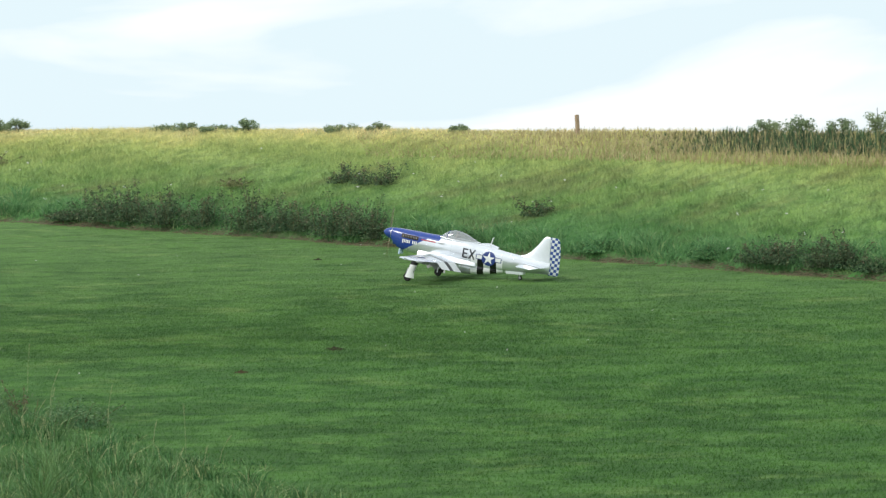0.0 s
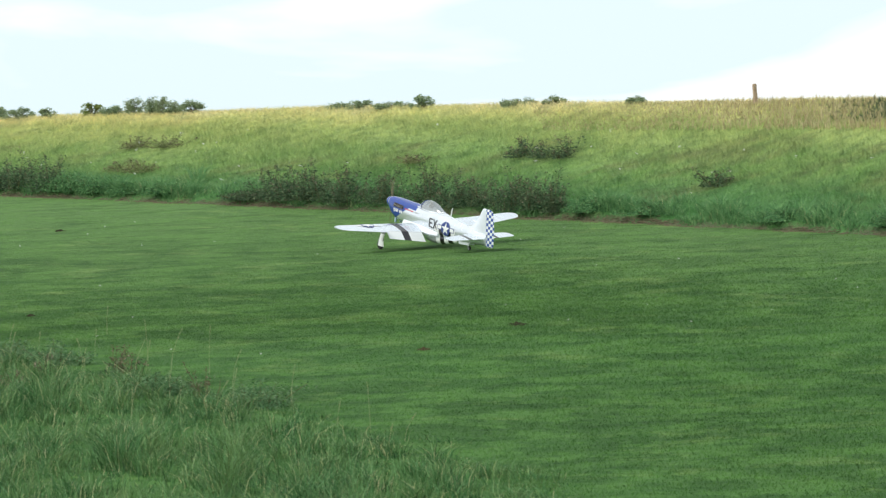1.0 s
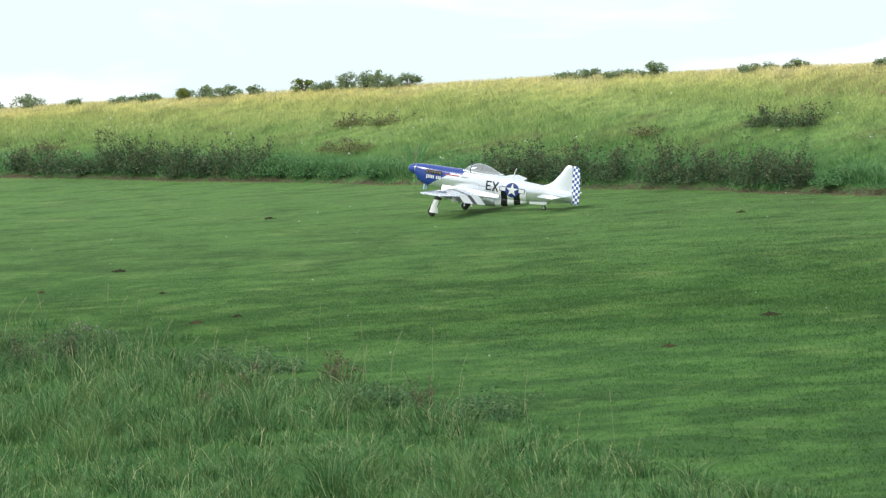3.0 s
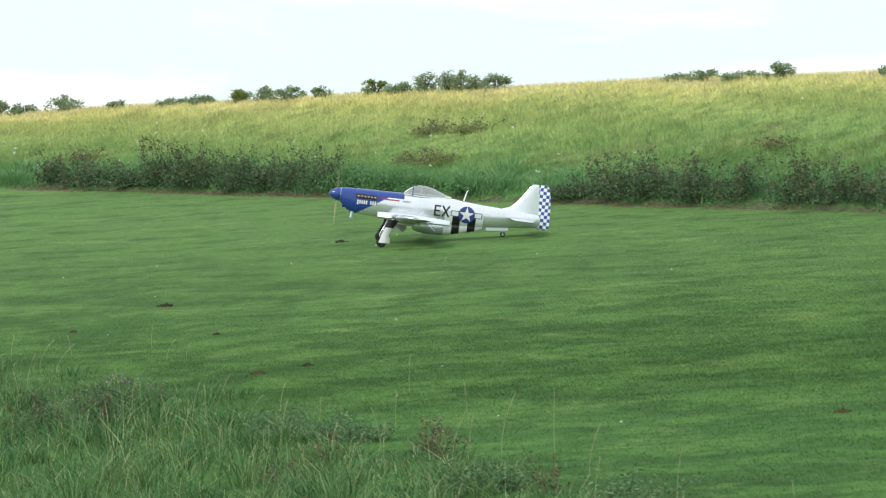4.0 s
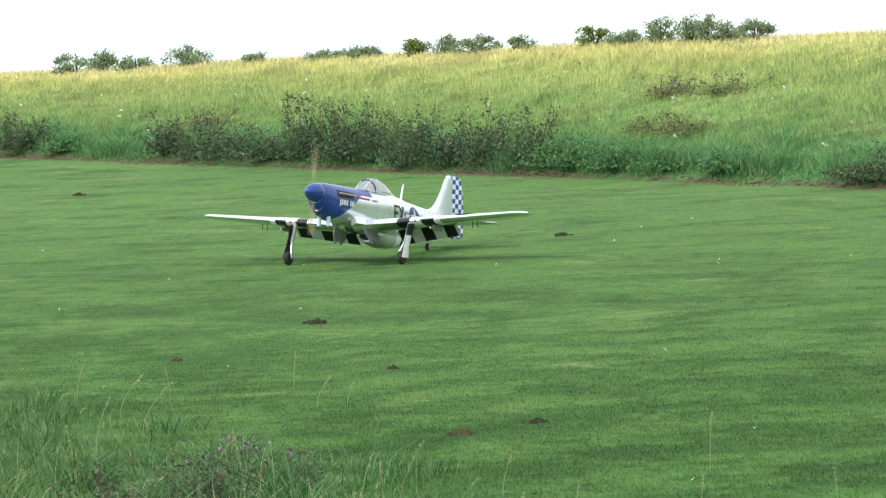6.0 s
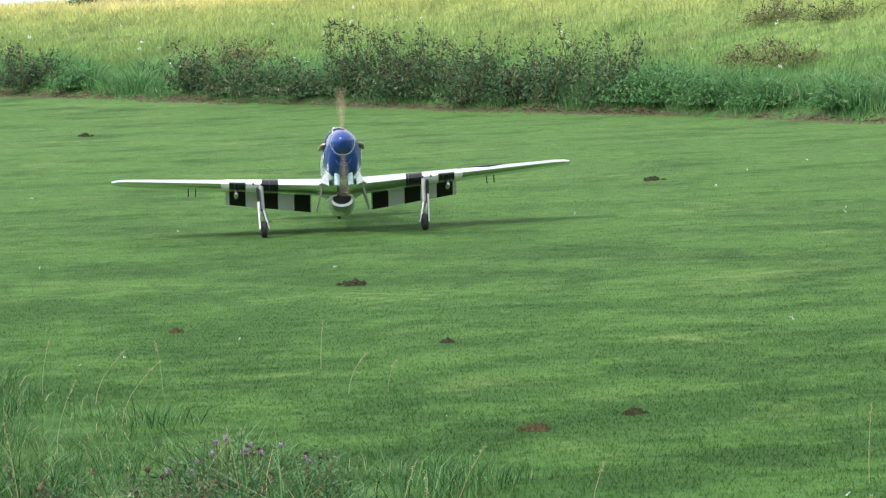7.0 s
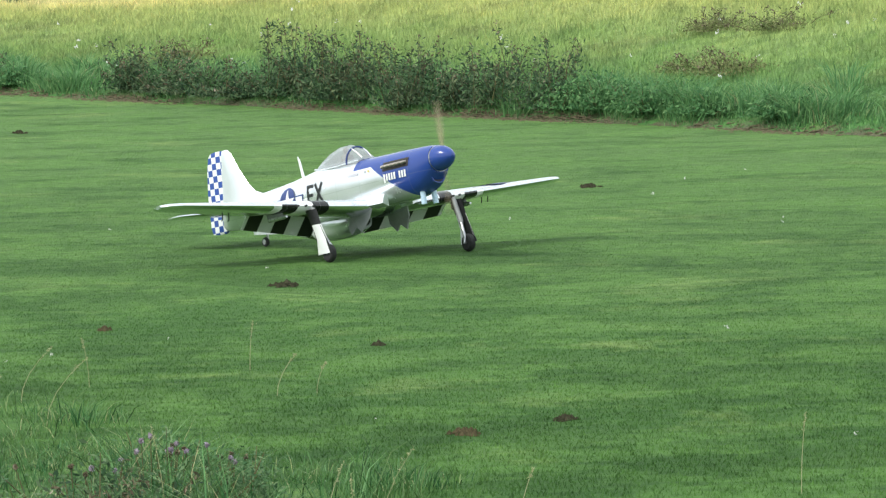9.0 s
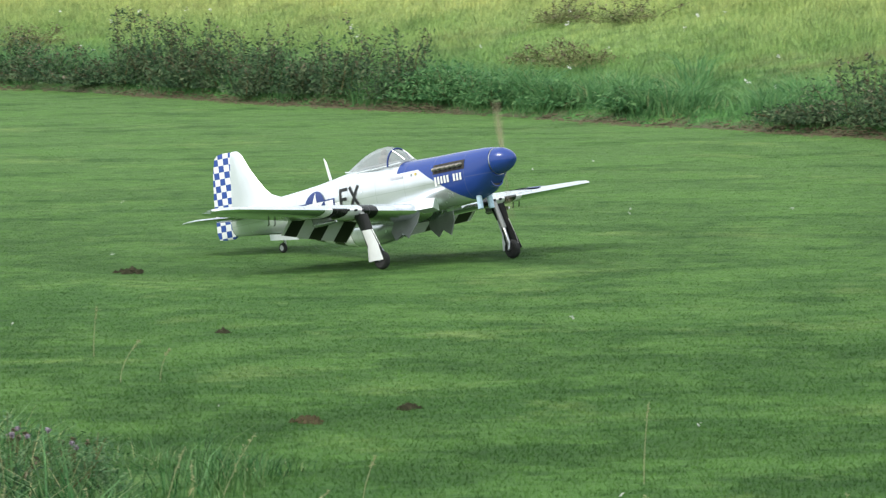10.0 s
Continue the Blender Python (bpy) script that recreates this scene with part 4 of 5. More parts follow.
def make_foreground():
    thistle(-0.28, -9.9, 301, 0.3, 0.34, 13)
    thistle(-0.04, -9.6, 305, 0.22, 0.25, 7)
    thistle(-0.5, -10.2, 309, 0.3, 0.28, 5)
    weed_bush(-0.78, -11.4, 0.36, 0.4, 321, "dark leafy weed clump with dry heads in the long grass", dense=1.2, leaf=0.012)
    weed_bush(-0.42, -11.2, 0.32, 0.38, 322, "dark leafy weed clump with dry heads in the long grass", dense=1.2, leaf=0.012)
    for i, (x, y, h, lean, turn) in enumerate((
            (-0.05, -4.4, 0.24, 0.02, 0), (0.08, -5.6, 0.2, 0.10, 10), (0.24, -5.6, 0.16, 0.05, -20), (-0.95, -5.6, 0.26, 0.16, 15), (-0.8, -6.6, 0.3, 0.22, 30), (-1.2, -5.0, 0.28, 0.05, 0), (-1.0, -7.6, 0.34, 0.1, 0), (1.93, -9.7, 0.28, 0.02, 0), (-0.7, -5.0, 0.24, -0.03, 0),
            (2.2, -14.6, 0.50, -0.02, 0), (2.4, -14.8, 0.42, 0.12, 0), (2.75, -15.0, 0.46, 0.03, 30), (2.9, -16.5, 0.34, 0.1, 20), (1.2, -13.0, 0.3, 0.05, 60), (0.3, -11.5, 0.34, 0.08, 10),
            (1.6, -14.2, 0.32, -0.05, 0), (3.3, -19.0, 0.4, 0.06, 30), (0.95, -10.5, 0.2, 0.05, 0), (1.75, -12.4, 0.26, 0.03, 40))):
        near = 0.85 if y > -9 else 1.0
        seed_stalk(x, y, h * near, lean * near, turn, 400 + i)
    rng = np.random.default_rng(55)
    for i in range(46):
        y = rng.uniform(-24, -10.2)
        x = float(rough_border(y)) - 0.05 - rng.uniform(0, 1) ** 1.3 * 1.9
        seed_stalk(x, y, rng.uniform(0.24, 0.46), rng.uniform(-0.06, 0.16), rng.uniform(-40, 40), 440 + i)
    for i, (x, y) in enumerate(((1.9, -14.5), (2.0, -14.9), (1.2, -15.5), (0.9, -16.5), (2.6, -17.5))):
        weed_bush(x, y, 0.16, 0.34, 340 + i, "dead brown reed-like weed stems in the long grass", dense=0.08, category="dead weed")
    for i, (x, y, w) in enumerate(((0.9, -12.6, 0.5), (1.35, -13.2, 0.4), (3.0, -18.6, 0.45), (2.2, -17.0, 0.5))):
        weed_bush(x, y, w, 0.26, 350 + i, "leafy green weed clump in the long grass", heads=False, dense=1.0, leaf=0.014, foliage="thistle_leaf")
    dark, red = "small heap of dark bare soil in the turf", "small reddish bare soil patch in the turf"
    for i, (x, y, r, mt) in enumerate(((0.05, 0.14, 0.06, 0), (5.97, -10.7, 0.075, 0), (4.86, -13.26, 0.045, 1), (1.2, -6.9, 0.03, 0), (0.81, -7.34, 0.045, 1), (0.49, -3.36, 0.016, 0), (1.75, 7.1, 0.045, 0),
                                       (-2.0, 14.7, 0.04, 0), (-0.75, -2.2, 0.02, 1), (6.9, 3.0, 0.03, 0))):
        molehill(x, y, r, "red_soil" if mt else "soil", red if mt else dark, 500 + i)
    rng = np.random.default_rng(77)
    n = 40
    x, y = rng.uniform(-2, 10, n), rng.uniform(-14, 9, n)
    keep = (x > rough_border(y)) & (y < edge_y(x) - 0.3)
    c = np.stack([x, y, np.full(n, 0.035)], -1)[keep].repeat(5, 0) + rng.normal(0, 0.004, (keep.sum() * 5, 3))
    tagged(leaf_cloud("daisies", c, 0.006, rng, MAT["white_flower"], None), "scattered white daisies in the mown turf", "daisies", kind="stuff")
    n = 60
    x, v = rng.uniform(-3, 14, n), rng.uniform(0.6, 6, n)
    c = np.stack([x, edge_y(x) + v, ground_z(x, v) + rng.uniform(0.08, 0.13, n)], -1).repeat(6, 0) + rng.normal(0, 0.008, (n * 6, 3))
    tagged(leaf_cloud("meadow_flowers", c, 0.011, rng, MAT["white_flower"], None), "small white flowers scattered through the meadow", "flowers", kind="stuff")


# ---- the model aeroplane ----
PITCH, NOSE_TO_AXLE, AXLE_DROP, TRACK = 10.3, 0.57, 0.445, 0.438
LEVEL = pose(0, 0, 0, 0, -PITCH, 0) @ pose(NOSE_TO_AXLE, 0, AXLE_DROP)  # x forward from the nose (so aft is negative), y to its left, z up
SECTIONS = (  # aft of the nose, top, bottom, half width
    (0.120, 0.066, -0.072, 0.068), (0.150, 0.072, -0.105, 0.077), (0.20, 0.076, -0.145, 0.088), (0.28, 0.079, -0.172, 0.098), (0.40, 0.082, -0.178, 0.105), (0.56, 0.084, -0.180, 0.108), (0.74, 0.090, -0.184, 0.110),
    (0.90, 0.100, -0.188, 0.110), (1.06, 0.104, -0.192, 0.107), (1.20, 0.090, -0.192, 0.100), (1.36, 0.072, -0.188, 0.090), (1.52, 0.060, -0.168, 0.079), (1.68, 0.052, -0.146, 0.066), (1.84, 0.045, -0.126, 0.050), (2.00, 0.040, -0.110, 0.033), (2.10, 0.036, -0.100, 0.020))


def section_at(aft):
    cols = list(zip(*SECTIONS))
    return tuple(float(np.interp(aft, cols[0], c)) for c in cols[1:])


def skin_y(aft, z):
    """Half the fuselage's width at that station and height."""
    top, bottom, w = section_at(aft)
    mid, half = (top + bottom) / 2, (top - bottom) / 2
    k = min(0.999, abs((z - mid) / half))
    return w * (1 - k ** 2.35) ** (1 / 2.35)


def ring_at(aft, sides=28, grow=0.0):
    top, bottom, w = section_at(aft)
    mid, half = (top + bottom) / 2, (top - bottom) / 2 + grow
    w += grow
    pts = []
    for k in range(sides):
        a = 2 * math.pi * k / sides
        c, s = math.cos(a), math.sin(a)
        e = 2 / 2.35
        pts.append((-aft, w * math.copysign(abs(c) ** e, c), mid + half * math.copysign(abs(s) ** e, s)))
    return pts


def decal(bm, polygon, side, rise=0.0022, step=0.02):
    """A flat marking (aft, z) laid on the fuselage's flank, cut fine enough to follow it."""
    vs = [bm.verts.new((-a, 0, z)) for a, z in polygon]
    f = bm.faces.new(vs)
    made = [f]
    for axis in (0, 2):
        lo, hi = min(v.co[axis] for v in vs), max(v.co[axis] for v in vs)
        k = lo + step
        while k < hi:
            geom = list({e for fc in made for e in fc.edges}) + list({v for fc in made for v in fc.verts}) + made
            co, no = [0, 0, 0], [0, 0, 0]
            co[axis], no[axis] = k, 1
            out = bmesh.ops.bisect_plane(bm, geom=geom, plane_co=co, plane_no=no)
            made = [g for g in out["geom"] if isinstance(g, bmesh.types.BMFace)]
            k += step
    for v in {v for fc in made for v in fc.verts}:
        v.co.y = side * (skin_y(-v.co.x, v.co.z) + rise)


def stroke(ax, az, bx, bz, w):
    dx, dz = bx - ax, bz - az
    d = math.hypot(dx, dz)
    nx, nz = -dz / d * w / 2, dx / d * w / 2
    return [(ax + nx, az + nz), (bx + nx, bz + nz), (bx - nx, bz - nz), (ax - nx, az - nz)]


def circle_points(ca, cz, r, n=24):
    return [(ca + r * math.cos(2 * math.pi * k / n), cz + r * math.sin(2 * math.pi * k / n)) for k in range(n)]


def star_points(ca, cz, r):
    return [(ca + (r if k % 2 == 0 else r * 0.39) * math.sin(math.pi * k / 5), cz + (r if k % 2 == 0 else r * 0.39) * math.cos(math.pi * k / 5)) for k in range(10)]


def airfoil(chord, thick, n=9):
    """Points round a wing section, from the leading edge over the top and back below."""
    up, down = [], []
    for k in range(n + 1):
        s = (1 - math.cos(math.pi * k / n)) / 2
        t = 5 * thick * (0.2969 * math.sqrt(s) - 0.126 * s - 0.3516 * s * s + 0.2843 * s ** 3 - 0.1015 * s ** 4)
        up.append((s * chord, t * chord * 1.15))
        down.append((s * chord, -t * chord * 0.95))
    return up + down[-2:0:-1]


def wing_station(y):
    """Leading edge (aft), chord and height of the wing at a span station."""
    s = abs(y) / 1.257
    lead = 0.60 + 0.14 * s - 0.05 * max(0.0, 0.25 - s)
    return lead, 0.52 - 0.295 * s, -0.178 + 0.1 * s


def wing_half(bm, side):
    rings = []
    for y in (0.03, 0.1, 0.2, 0.36, 0.638, 0.642, 0.87, 1.08, 1.17, 1.22, 1.245, 1.257):
        lead, chord, z = wing_station(y)
        shrink = 1.0 if y < 1.16 else math.sqrt(max(0.08, 1 - ((y - 1.16) / 0.099) ** 2))
        if y < 0.64:
            chord_here = chord * 0.8
        else:
            chord_here = chord
        th = 0.175 - 0.04 * y / 1.257
        rings.append([(-(lead + chord * (1 - shrink) * 0.45 + a * shrink * chord_here / chord), side * y, z + b * (0.4 + 0.6 * shrink)) for a, b in airfoil(chord, th)])
    loft(bm, rings)


def flap(bm, side):
    """The lowered landing flap behind the inner wing."""
    rings = []
    for y in (0.165, 0.36, 0.636):
        lead, chord, z = wing_station(y)
        ax, az = lead + chord * 0.8, z - 0.002
        c = chord * 0.28
        d = radians(42)
        rings.append([(-(ax + (p * c) * math.cos(d) - q * math.sin(d)), side * y, az - p * c * math.sin(d) - q * math.cos(d) * -1) for p, q in ((0, 0.008), (0.5, 0.008), (1, 0.001), (1, -0.002), (0.5, -0.008), (0, -0.012))])
    loft(bm, rings)


def wing_insignia(bm, pts, side):
    """Lays a marking (aft, span) on top of the outer wing."""
    vs = []
    for a, y in pts:
        lead, chord, z = wing_station(y)
        s = min(1, max(0.01, (a - lead) / chord))
        th = 0.175 - 0.04 * y / 1.257
        t = 5 * th * (0.2969 * math.sqrt(s) - 0.126 * s - 0.3516 * s * s + 0.2843 * s ** 3 - 0.1015 * s ** 4) * chord * 1.15
        vs.append(bm.verts.new((-a, side * y, z + t + 0.003)))
    bm.faces.new(vs)


def make_plane():
    plane = tagged(new("model_aeroplane"), "silver radio-controlled fighter model with blue nose and checked rudder", "model aeroplane")

    def bit(name, bm, mat, parent=None, label="", smooth=True):
        if parent is None:
            return part(name, bm, MAT[mat], plane, label, LEVEL, smooth)
        return part(name, bm, MAT[mat], parent, label, None, smooth)

    bm = bmesh.new()
    loft(bm, [ring_at(a) for a in [s[0] for s in SECTIONS[:3]] + list(np.linspace(0.24, 2.1, 40))])
    body = bit("fuselage", bm, "fuselage", None, "silver fuselage with blue nose and black and white bands")

    # belly scoop
    bm = bmesh.new()
    rings = []
    for a, w, top, low in ((0.86, 0.062, -0.17, -0.262), (0.90, 0.068, -0.15, -0.276), (1.0, 0.074, -0.13, -0.288), (1.12, 0.076, -0.12, -0.286), (1.26, 0.068, -0.12, -0.262), (1.42, 0.055, -0.12, -0.222), (1.56, 0.035, -0.12, -0.182)):
        mid, half = (top + low) / 2, (top - low) / 2
        rings.append([(-a, w * math.copysign(abs(math.cos(t)) ** 0.85, math.cos(t)), mid + half * math.copysign(abs(math.sin(t)) ** 0.85, math.sin(t))) for t in (2 * math.pi * k / 20 for k in range(20))])
    loft(bm, rings)
    scoop = bit("belly_scoop", bm, "fuselage", None, "rounded air scoop under the belly")
    bm = bmesh.new()
    lathe(bm, [(-0.863, 0.036), (-0.857, 0.036)], 16)
    for v in bm.verts:
        v.co.z = v.co.z * 0.9 - 0.216
        v.co.y *= 1.4
    bit("intake_mouth", bm, "black", scoop)

    # spinner and propeller
    bm = bmesh.new()
    lathe(bm, [(0.088, 0.002), (0.084, 0.014), (0.07, 0.03), (0.045, 0.047), (0.015, 0.059), (-0.022, 0.066), (-0.028, 0.066), (-0.03, 0.06)], 28)
    propeller = part("propeller", bm, MAT["blue"], plane, "blue spinner with a two-bladed wooden propeller", LEVEL @ pose(-0.088, 0, 0))
    bm = bmesh.new()
    lathe(bm, [(-0.0245, 0.0675), (-0.03, 0.0675), (-0.031, 0.05)], 28)
    part("backplate", bm, MAT["steel"], propeller)
    for s in (1, -1):
        bm = bmesh.new()
        rings = []
        for r, w, tw in ((0.04, 0.014, 60), (0.08, 0.02, 48), (0.14, 0.027, 34), (0.21, 0.026, 25), (0.272, 0.019, 20), (0.295, 0.009, 18)):
            t = radians(tw)
            rings.append([(0.008 + p * w * math.sin(t) + q * math.cos(t), s * (p * w * math.cos(t) - q * math.sin(t)), s * r) for p, q in ((-0.6, 0), (0, 0.004), (0.6, 0.001), (0.6, -0.001), (0, -0.003))])
        loft(bm, rings)
        part("blade", bm, MAT["spin_wood"], propeller, "pale wooden propeller blade")

    # chin intake behind the spinner
    bm = bmesh.new()
    lathe(bm, [(-0.215, 0.03), (-0.15, 0.036), (-0.143, 0.034), (-0.145, 0.029), (-0.19, 0.026)], 20)
    for v in bm.verts:
        v.co.y *= 1.2
        v.co.z -= 0.088
    chin = bit("chin_intake", bm, "blue", None, "blue rounded chin air intake")
    bm = bmesh.new()
    lathe(bm, [(-0.152, 0.029), (-0.15, 0.028), (-0.15, 0.002)], 20)
    for v in bm.verts:
        v.co.y *= 1.2
        v.co.z -= 0.088
    bit("intake_mouth", bm, "black", chin)

    # wings, flaps, bands
    for side in (1, -1):
        bm = bmesh.new()
        wing_half(bm, side)
        wing = bit("wing", bm, "wing")
        bm = bmesh.new()
        flap(bm, side)
        bit("flap", bm, "flap", wing, "lowered flap with black and white bands", False)
        bm = bmesh.new()  # fillet at the wing root
        rings = []
        for s in np.linspace(0, 1, 9):
            a = 0.50 + 0.72 * s
            b = math.sin(math.pi * min(1, s * 0.9 + 0.1)) * 0.05 + 0.004
            y = skin_y(a, -0.12)
            rings.append([(-a, side * (y - 0.02), -0.09), (-a, side * (y + b * 0.5), -0.14), (-a, side * (y + b), -0.168), (-a, side * (y - 0.02), -0.186)])
        loft(bm, rings)
        bit("root_fillet", bm, "silver", wing)
        if side == 1:
            for nm, mt, pts in (("insignia_disc", "insignia", circle_points(0.80, 0.80, 0.085)), ("insignia_bar", "white", [(0.775, 0.66), (0.825, 0.66), (0.825, 0.94), (0.775, 0.94)])):
                bm = bmesh.new()
                wing_insignia(bm, pts, side)
                for v in bm.verts:
                    v.co.z += 0.001 if nm == "insignia_disc" else 0
                bit(nm, bm, mt, wing, smooth=False)
            bm = bmesh.new()
            wing_insignia(bm, star_points(0.80, 0.80, 0.078), side)
            for v in bm.verts:
                v.co.z += 0.003
            bit("insignia_star", bm, "white", wing, smooth=False)
        # aileron horn and gun barrels
        for y in (0.8, 0.84):
            lead, chord, z = wing_station(y)
            bm = bmesh.new()
            tube(bm, [(-(lead + chord * 0.6), side * y, z - 0.01), (-(lead + chord * 0.62), side * y, z - 0.045), (-(lead + chord * 0.64), side * (y + 0.003), z - 0.05)], 0.003, 6)
            bit("aileron_horn", bm, "black", wing)
        for y in (0.44, 0.485, 0.53):
            lead, chord, z = wing_station(y)
            bm = bmesh.new()
            tube(bm, [(-(lead + 0.02), side * y, z), (-(lead - 0.012), side * y, z)], 0.0055, 8)
            bit("gun_barrel", bm, "black", wing)
        lead, chord, z = wing_station(0.58)
        bm = bmesh.new()
        slab(bm, [(-(lead + 0.07), z - 0.02), (-(lead + 0.2), z - 0.02), (-(lead + 0.19), z - 0.062), (-(lead + 0.075), z - 0.055)], side * 0.573, side * 0.587)
        rack = bit("pylon", bm, "grey", wing, smooth=False)
        bm = bmesh.new()
        tube(bm, [(-(lead + 0.03), side * 0.58, z - 0.05), (-(lead + 0.06), side * 0.58, z - 0.05), (-(lead + 0.17), side * 0.58, z - 0.05), (-(lead + 0.2), side * 0.58, z - 0.05)], [0.006, 0.012, 0.012, 0.006], 10)
        bit("rack_tube", bm, "steel", rack)

        # main gear
        top = (-0.655, side * 0.445, -0.155)
        low = LEVEL.inverted() @ Vector((0, side * TRACK, 0.047))
        bm = bmesh.new()
        tube(bm, [top, Vector(top).lerp(low, 0.55)], 0.0135, 10)
        leg = bit("undercarriage_leg", bm, "grey", None, "oleo strut")
        bm = bmesh.new()
        tube(bm, [Vector(top).lerp(low, 0.5), low + Vector((0, -side * 0.02, 0.03)), low + Vector((0, -side * 0.022, 0))], 0.009, 10)
        bit("oleo_piston", bm, "steel", leg)
        bm = bmesh.new()
        tube(bm, [low + Vector((0, -side * 0.03, 0)), low + Vector((0, side * 0.02, 0))], 0.006, 8)
        bit("axle", bm, "steel", leg)
        # leg door: black above, white below, outboard of the strut
        t, l = Vector(top), Vector(low)
        for nm, mt, f0, f1, w0, w1 in (("door_band", "black", 0.03, 0.36, 0.05, 0.044), ("door_panel", "white", 0.36, 1.0, 0.042, 0.062)):
            bm = bmesh.new()
            a, b = t.lerp(l, f0), t.lerp(l, f1)
            rings = []
            back = Vector((-0.022 if mt == "white" else 0, 0, 0))
            for p, w in ((a, w0), (a.lerp(b, 0.5), w0 + (w1 - w0) * 0.25), (b + back, w1)):
                o = side * 0.026
                rings.append([p + Vector((w, o - side * 0.012, 0)), p + Vector((w * 0.4, o, 0)), p + Vector((-w * 0.5, o, 0)), p + Vector((-w, o - side * 0.014, 0)), p + Vector((-w * 0.5, o - side * 0.006, 0)), p + Vector((w * 0.4, o - side * 0.006, 0))])
            loft(bm, rings)
            bit(nm, bm, mt, leg, "white leg door with a black top" if mt == "white" else "")
            bm = bmesh.new()
            o = side * 0.0145
            loft(bm, [[p + Vector((x * w, o + side * d, 0)) for x, d in ((-0.86, 0), (0.86, 0), (0.86, 0.003), (-0.86, 0.003))] for p, w in ((a, w0), (b, w1))])
            bit("door_lining", bm, "black", leg, "", False)
        wheel = new("wheel")
        wheel.parent = plane
        wheel.matrix_basis = pose(0, side * TRACK, 0.047)
        bm = bmesh.new()
        lathe(bm, [(-0.016, 0.027), (-0.018, 0.035), (-0.013, 0.043), (0, 0.0475), (0.013, 0.043), (0.018, 0.035), (0.016, 0.027)], 28, "y")
        part("tyre", bm, MAT["rubber"], wheel)
        bm = bmesh.new()
        lathe(bm, [(-0.013, 0.028), (-0.014, 0.021), (-0.008, 0.017), (-0.011, 0.007), (0.011, 0.007), (0.008, 0.017), (0.014, 0.021), (0.013, 0.028)], 20, "y")
        part("hub", bm, MAT["steel"], wheel, "bright metal wheel hub")
        WHEELS.append(wheel)
        # inner wheel-bay door
        bm = bmesh.new()
        slab(bm, [(-0.60, -0.17), (-0.78, -0.17), (-0.80, -0.25), (-0.76, -0.295), (-0.715, -0.262), (-0.67, -0.295), (-0.615, -0.23)], side * 0.105, side * 0.112)
        for v in bm.verts:
            v.co.y += side * (-0.17 - v.co.z) * 0.28
        bit("wheel_bay_door", bm, "grey", None, "open notched inner wheel door", False)
        # exhaust stacks
        bm = bmesh.new()
        decal(bm, [(0.265, -0.01), (0.48, -0.01), (0.48, 0.034), (0.265, 0.034)], side, 0.002, 0.03)
        shroud = bit("exhaust_shroud", bm, "soot", None, "black exhaust shroud")
        for k in range(6):
            a = 0.285 + k * 0.033
            y = skin_y(a, 0.013)
            bm = bmesh.new()
            tube(bm, [(-a, side * (y - 0.006), 0.014), (-(a + 0.006), side * (y + 0.012), 0.013), (-(a + 0.018), side * (y + 0.022), 0.009)], [0.007, 0.0085, 0.0085], 8)
            bit("exhaust_pipe", bm, "burnt", shroud, "heat-stained metal exhaust stub")
        # markings on the flank
        for k in range(9):
            if k == 5:
                continue
            a = 0.285 + (k if side == 1 else 8 - k) * 0.0215
            low = -0.072 if k == 0 else -0.062
            bm = bmesh.new()
            decal(bm, [(a, low), (a + 0.014, low), (a + 0.014, -0.026), (a, -0.026)], side)
            bit("name_bar", bm, "white", body, smooth=False)
        for a0, a1, mt in ((0.52, 0.70, "red"), (0.735, 0.81, "grey")) if side == 1 else ((0.60, 0.612, "yellow"), (0.632, 0.64, "grey"), (0.70, 0.79, "pale")):
            bm = bmesh.new()
            decal(bm, [(a0, 0.004), (a1, 0.006), (a1, 0.018), (a0, 0.016)], side)
            bit("script_bar", bm, mt, body, smooth=False)
        flip = 1 if side == 1 else -1
        ca, cz = 1.375, -0.05
        letter_c = 1.115
        for polys, nm in (([stroke(-0.055, -0.055, -0.055, 0.055, 0.016), stroke(-0.063, 0.047, 0.0, 0.047, 0.016), stroke(-0.063, 0.0, -0.008, 0.0, 0.016), stroke(-0.063, -0.047, 0.0, -0.047, 0.016)], "letter_e"),
                          ([stroke(0.018, 0.055, 0.085, -0.055, 0.017), stroke(0.018, -0.055, 0.085, 0.055, 0.017)], "letter_x")):
            bm = bmesh.new()
            for i, q in enumerate(polys):
                decal(bm, [(letter_c + flip * a, cz + 0.012 + b) for a, b in q], side, 0.002 + 0.0004 * i)
            bit(nm, bm, "black", body, "black painted letter", False)
        for nm, mt, pts, rise in (("insignia_edge", "insignia", [(ca - 0.155, cz - 0.026), (ca + 0.155, cz - 0.026), (ca + 0.155, cz + 0.03), (ca - 0.155, cz + 0.03)], 0.002),
                                  ("insignia_bar", "white", [(ca - 0.147, cz - 0.019), (ca + 0.147, cz - 0.019), (ca + 0.147, cz + 0.023), (ca - 0.147, cz + 0.023)], 0.003),
                                  ("insignia_disc", "insignia", circle_points(ca, cz, 0.083), 0.004), ("insignia_star", "white", star_points(ca, cz, 0.076), 0.0052)):
            bm = bmesh.new()
            decal(bm, pts, side, rise)
            bit(nm, bm, mt, body, "white star on a dark blue disc" if nm == "insignia_star" else "", False)
        # chin pipes
        bm = bmesh.new()
        tube(bm, [(-0.25, side * 0.035, -0.15), (-0.245, side * 0.037, -0.215)], 0.0145, 12)
        bit("chin_pipe", bm, "pipe", None, "short pale blue pipe under the nose")
        # tailplane
        bm = bmesh.new()
        rings = []
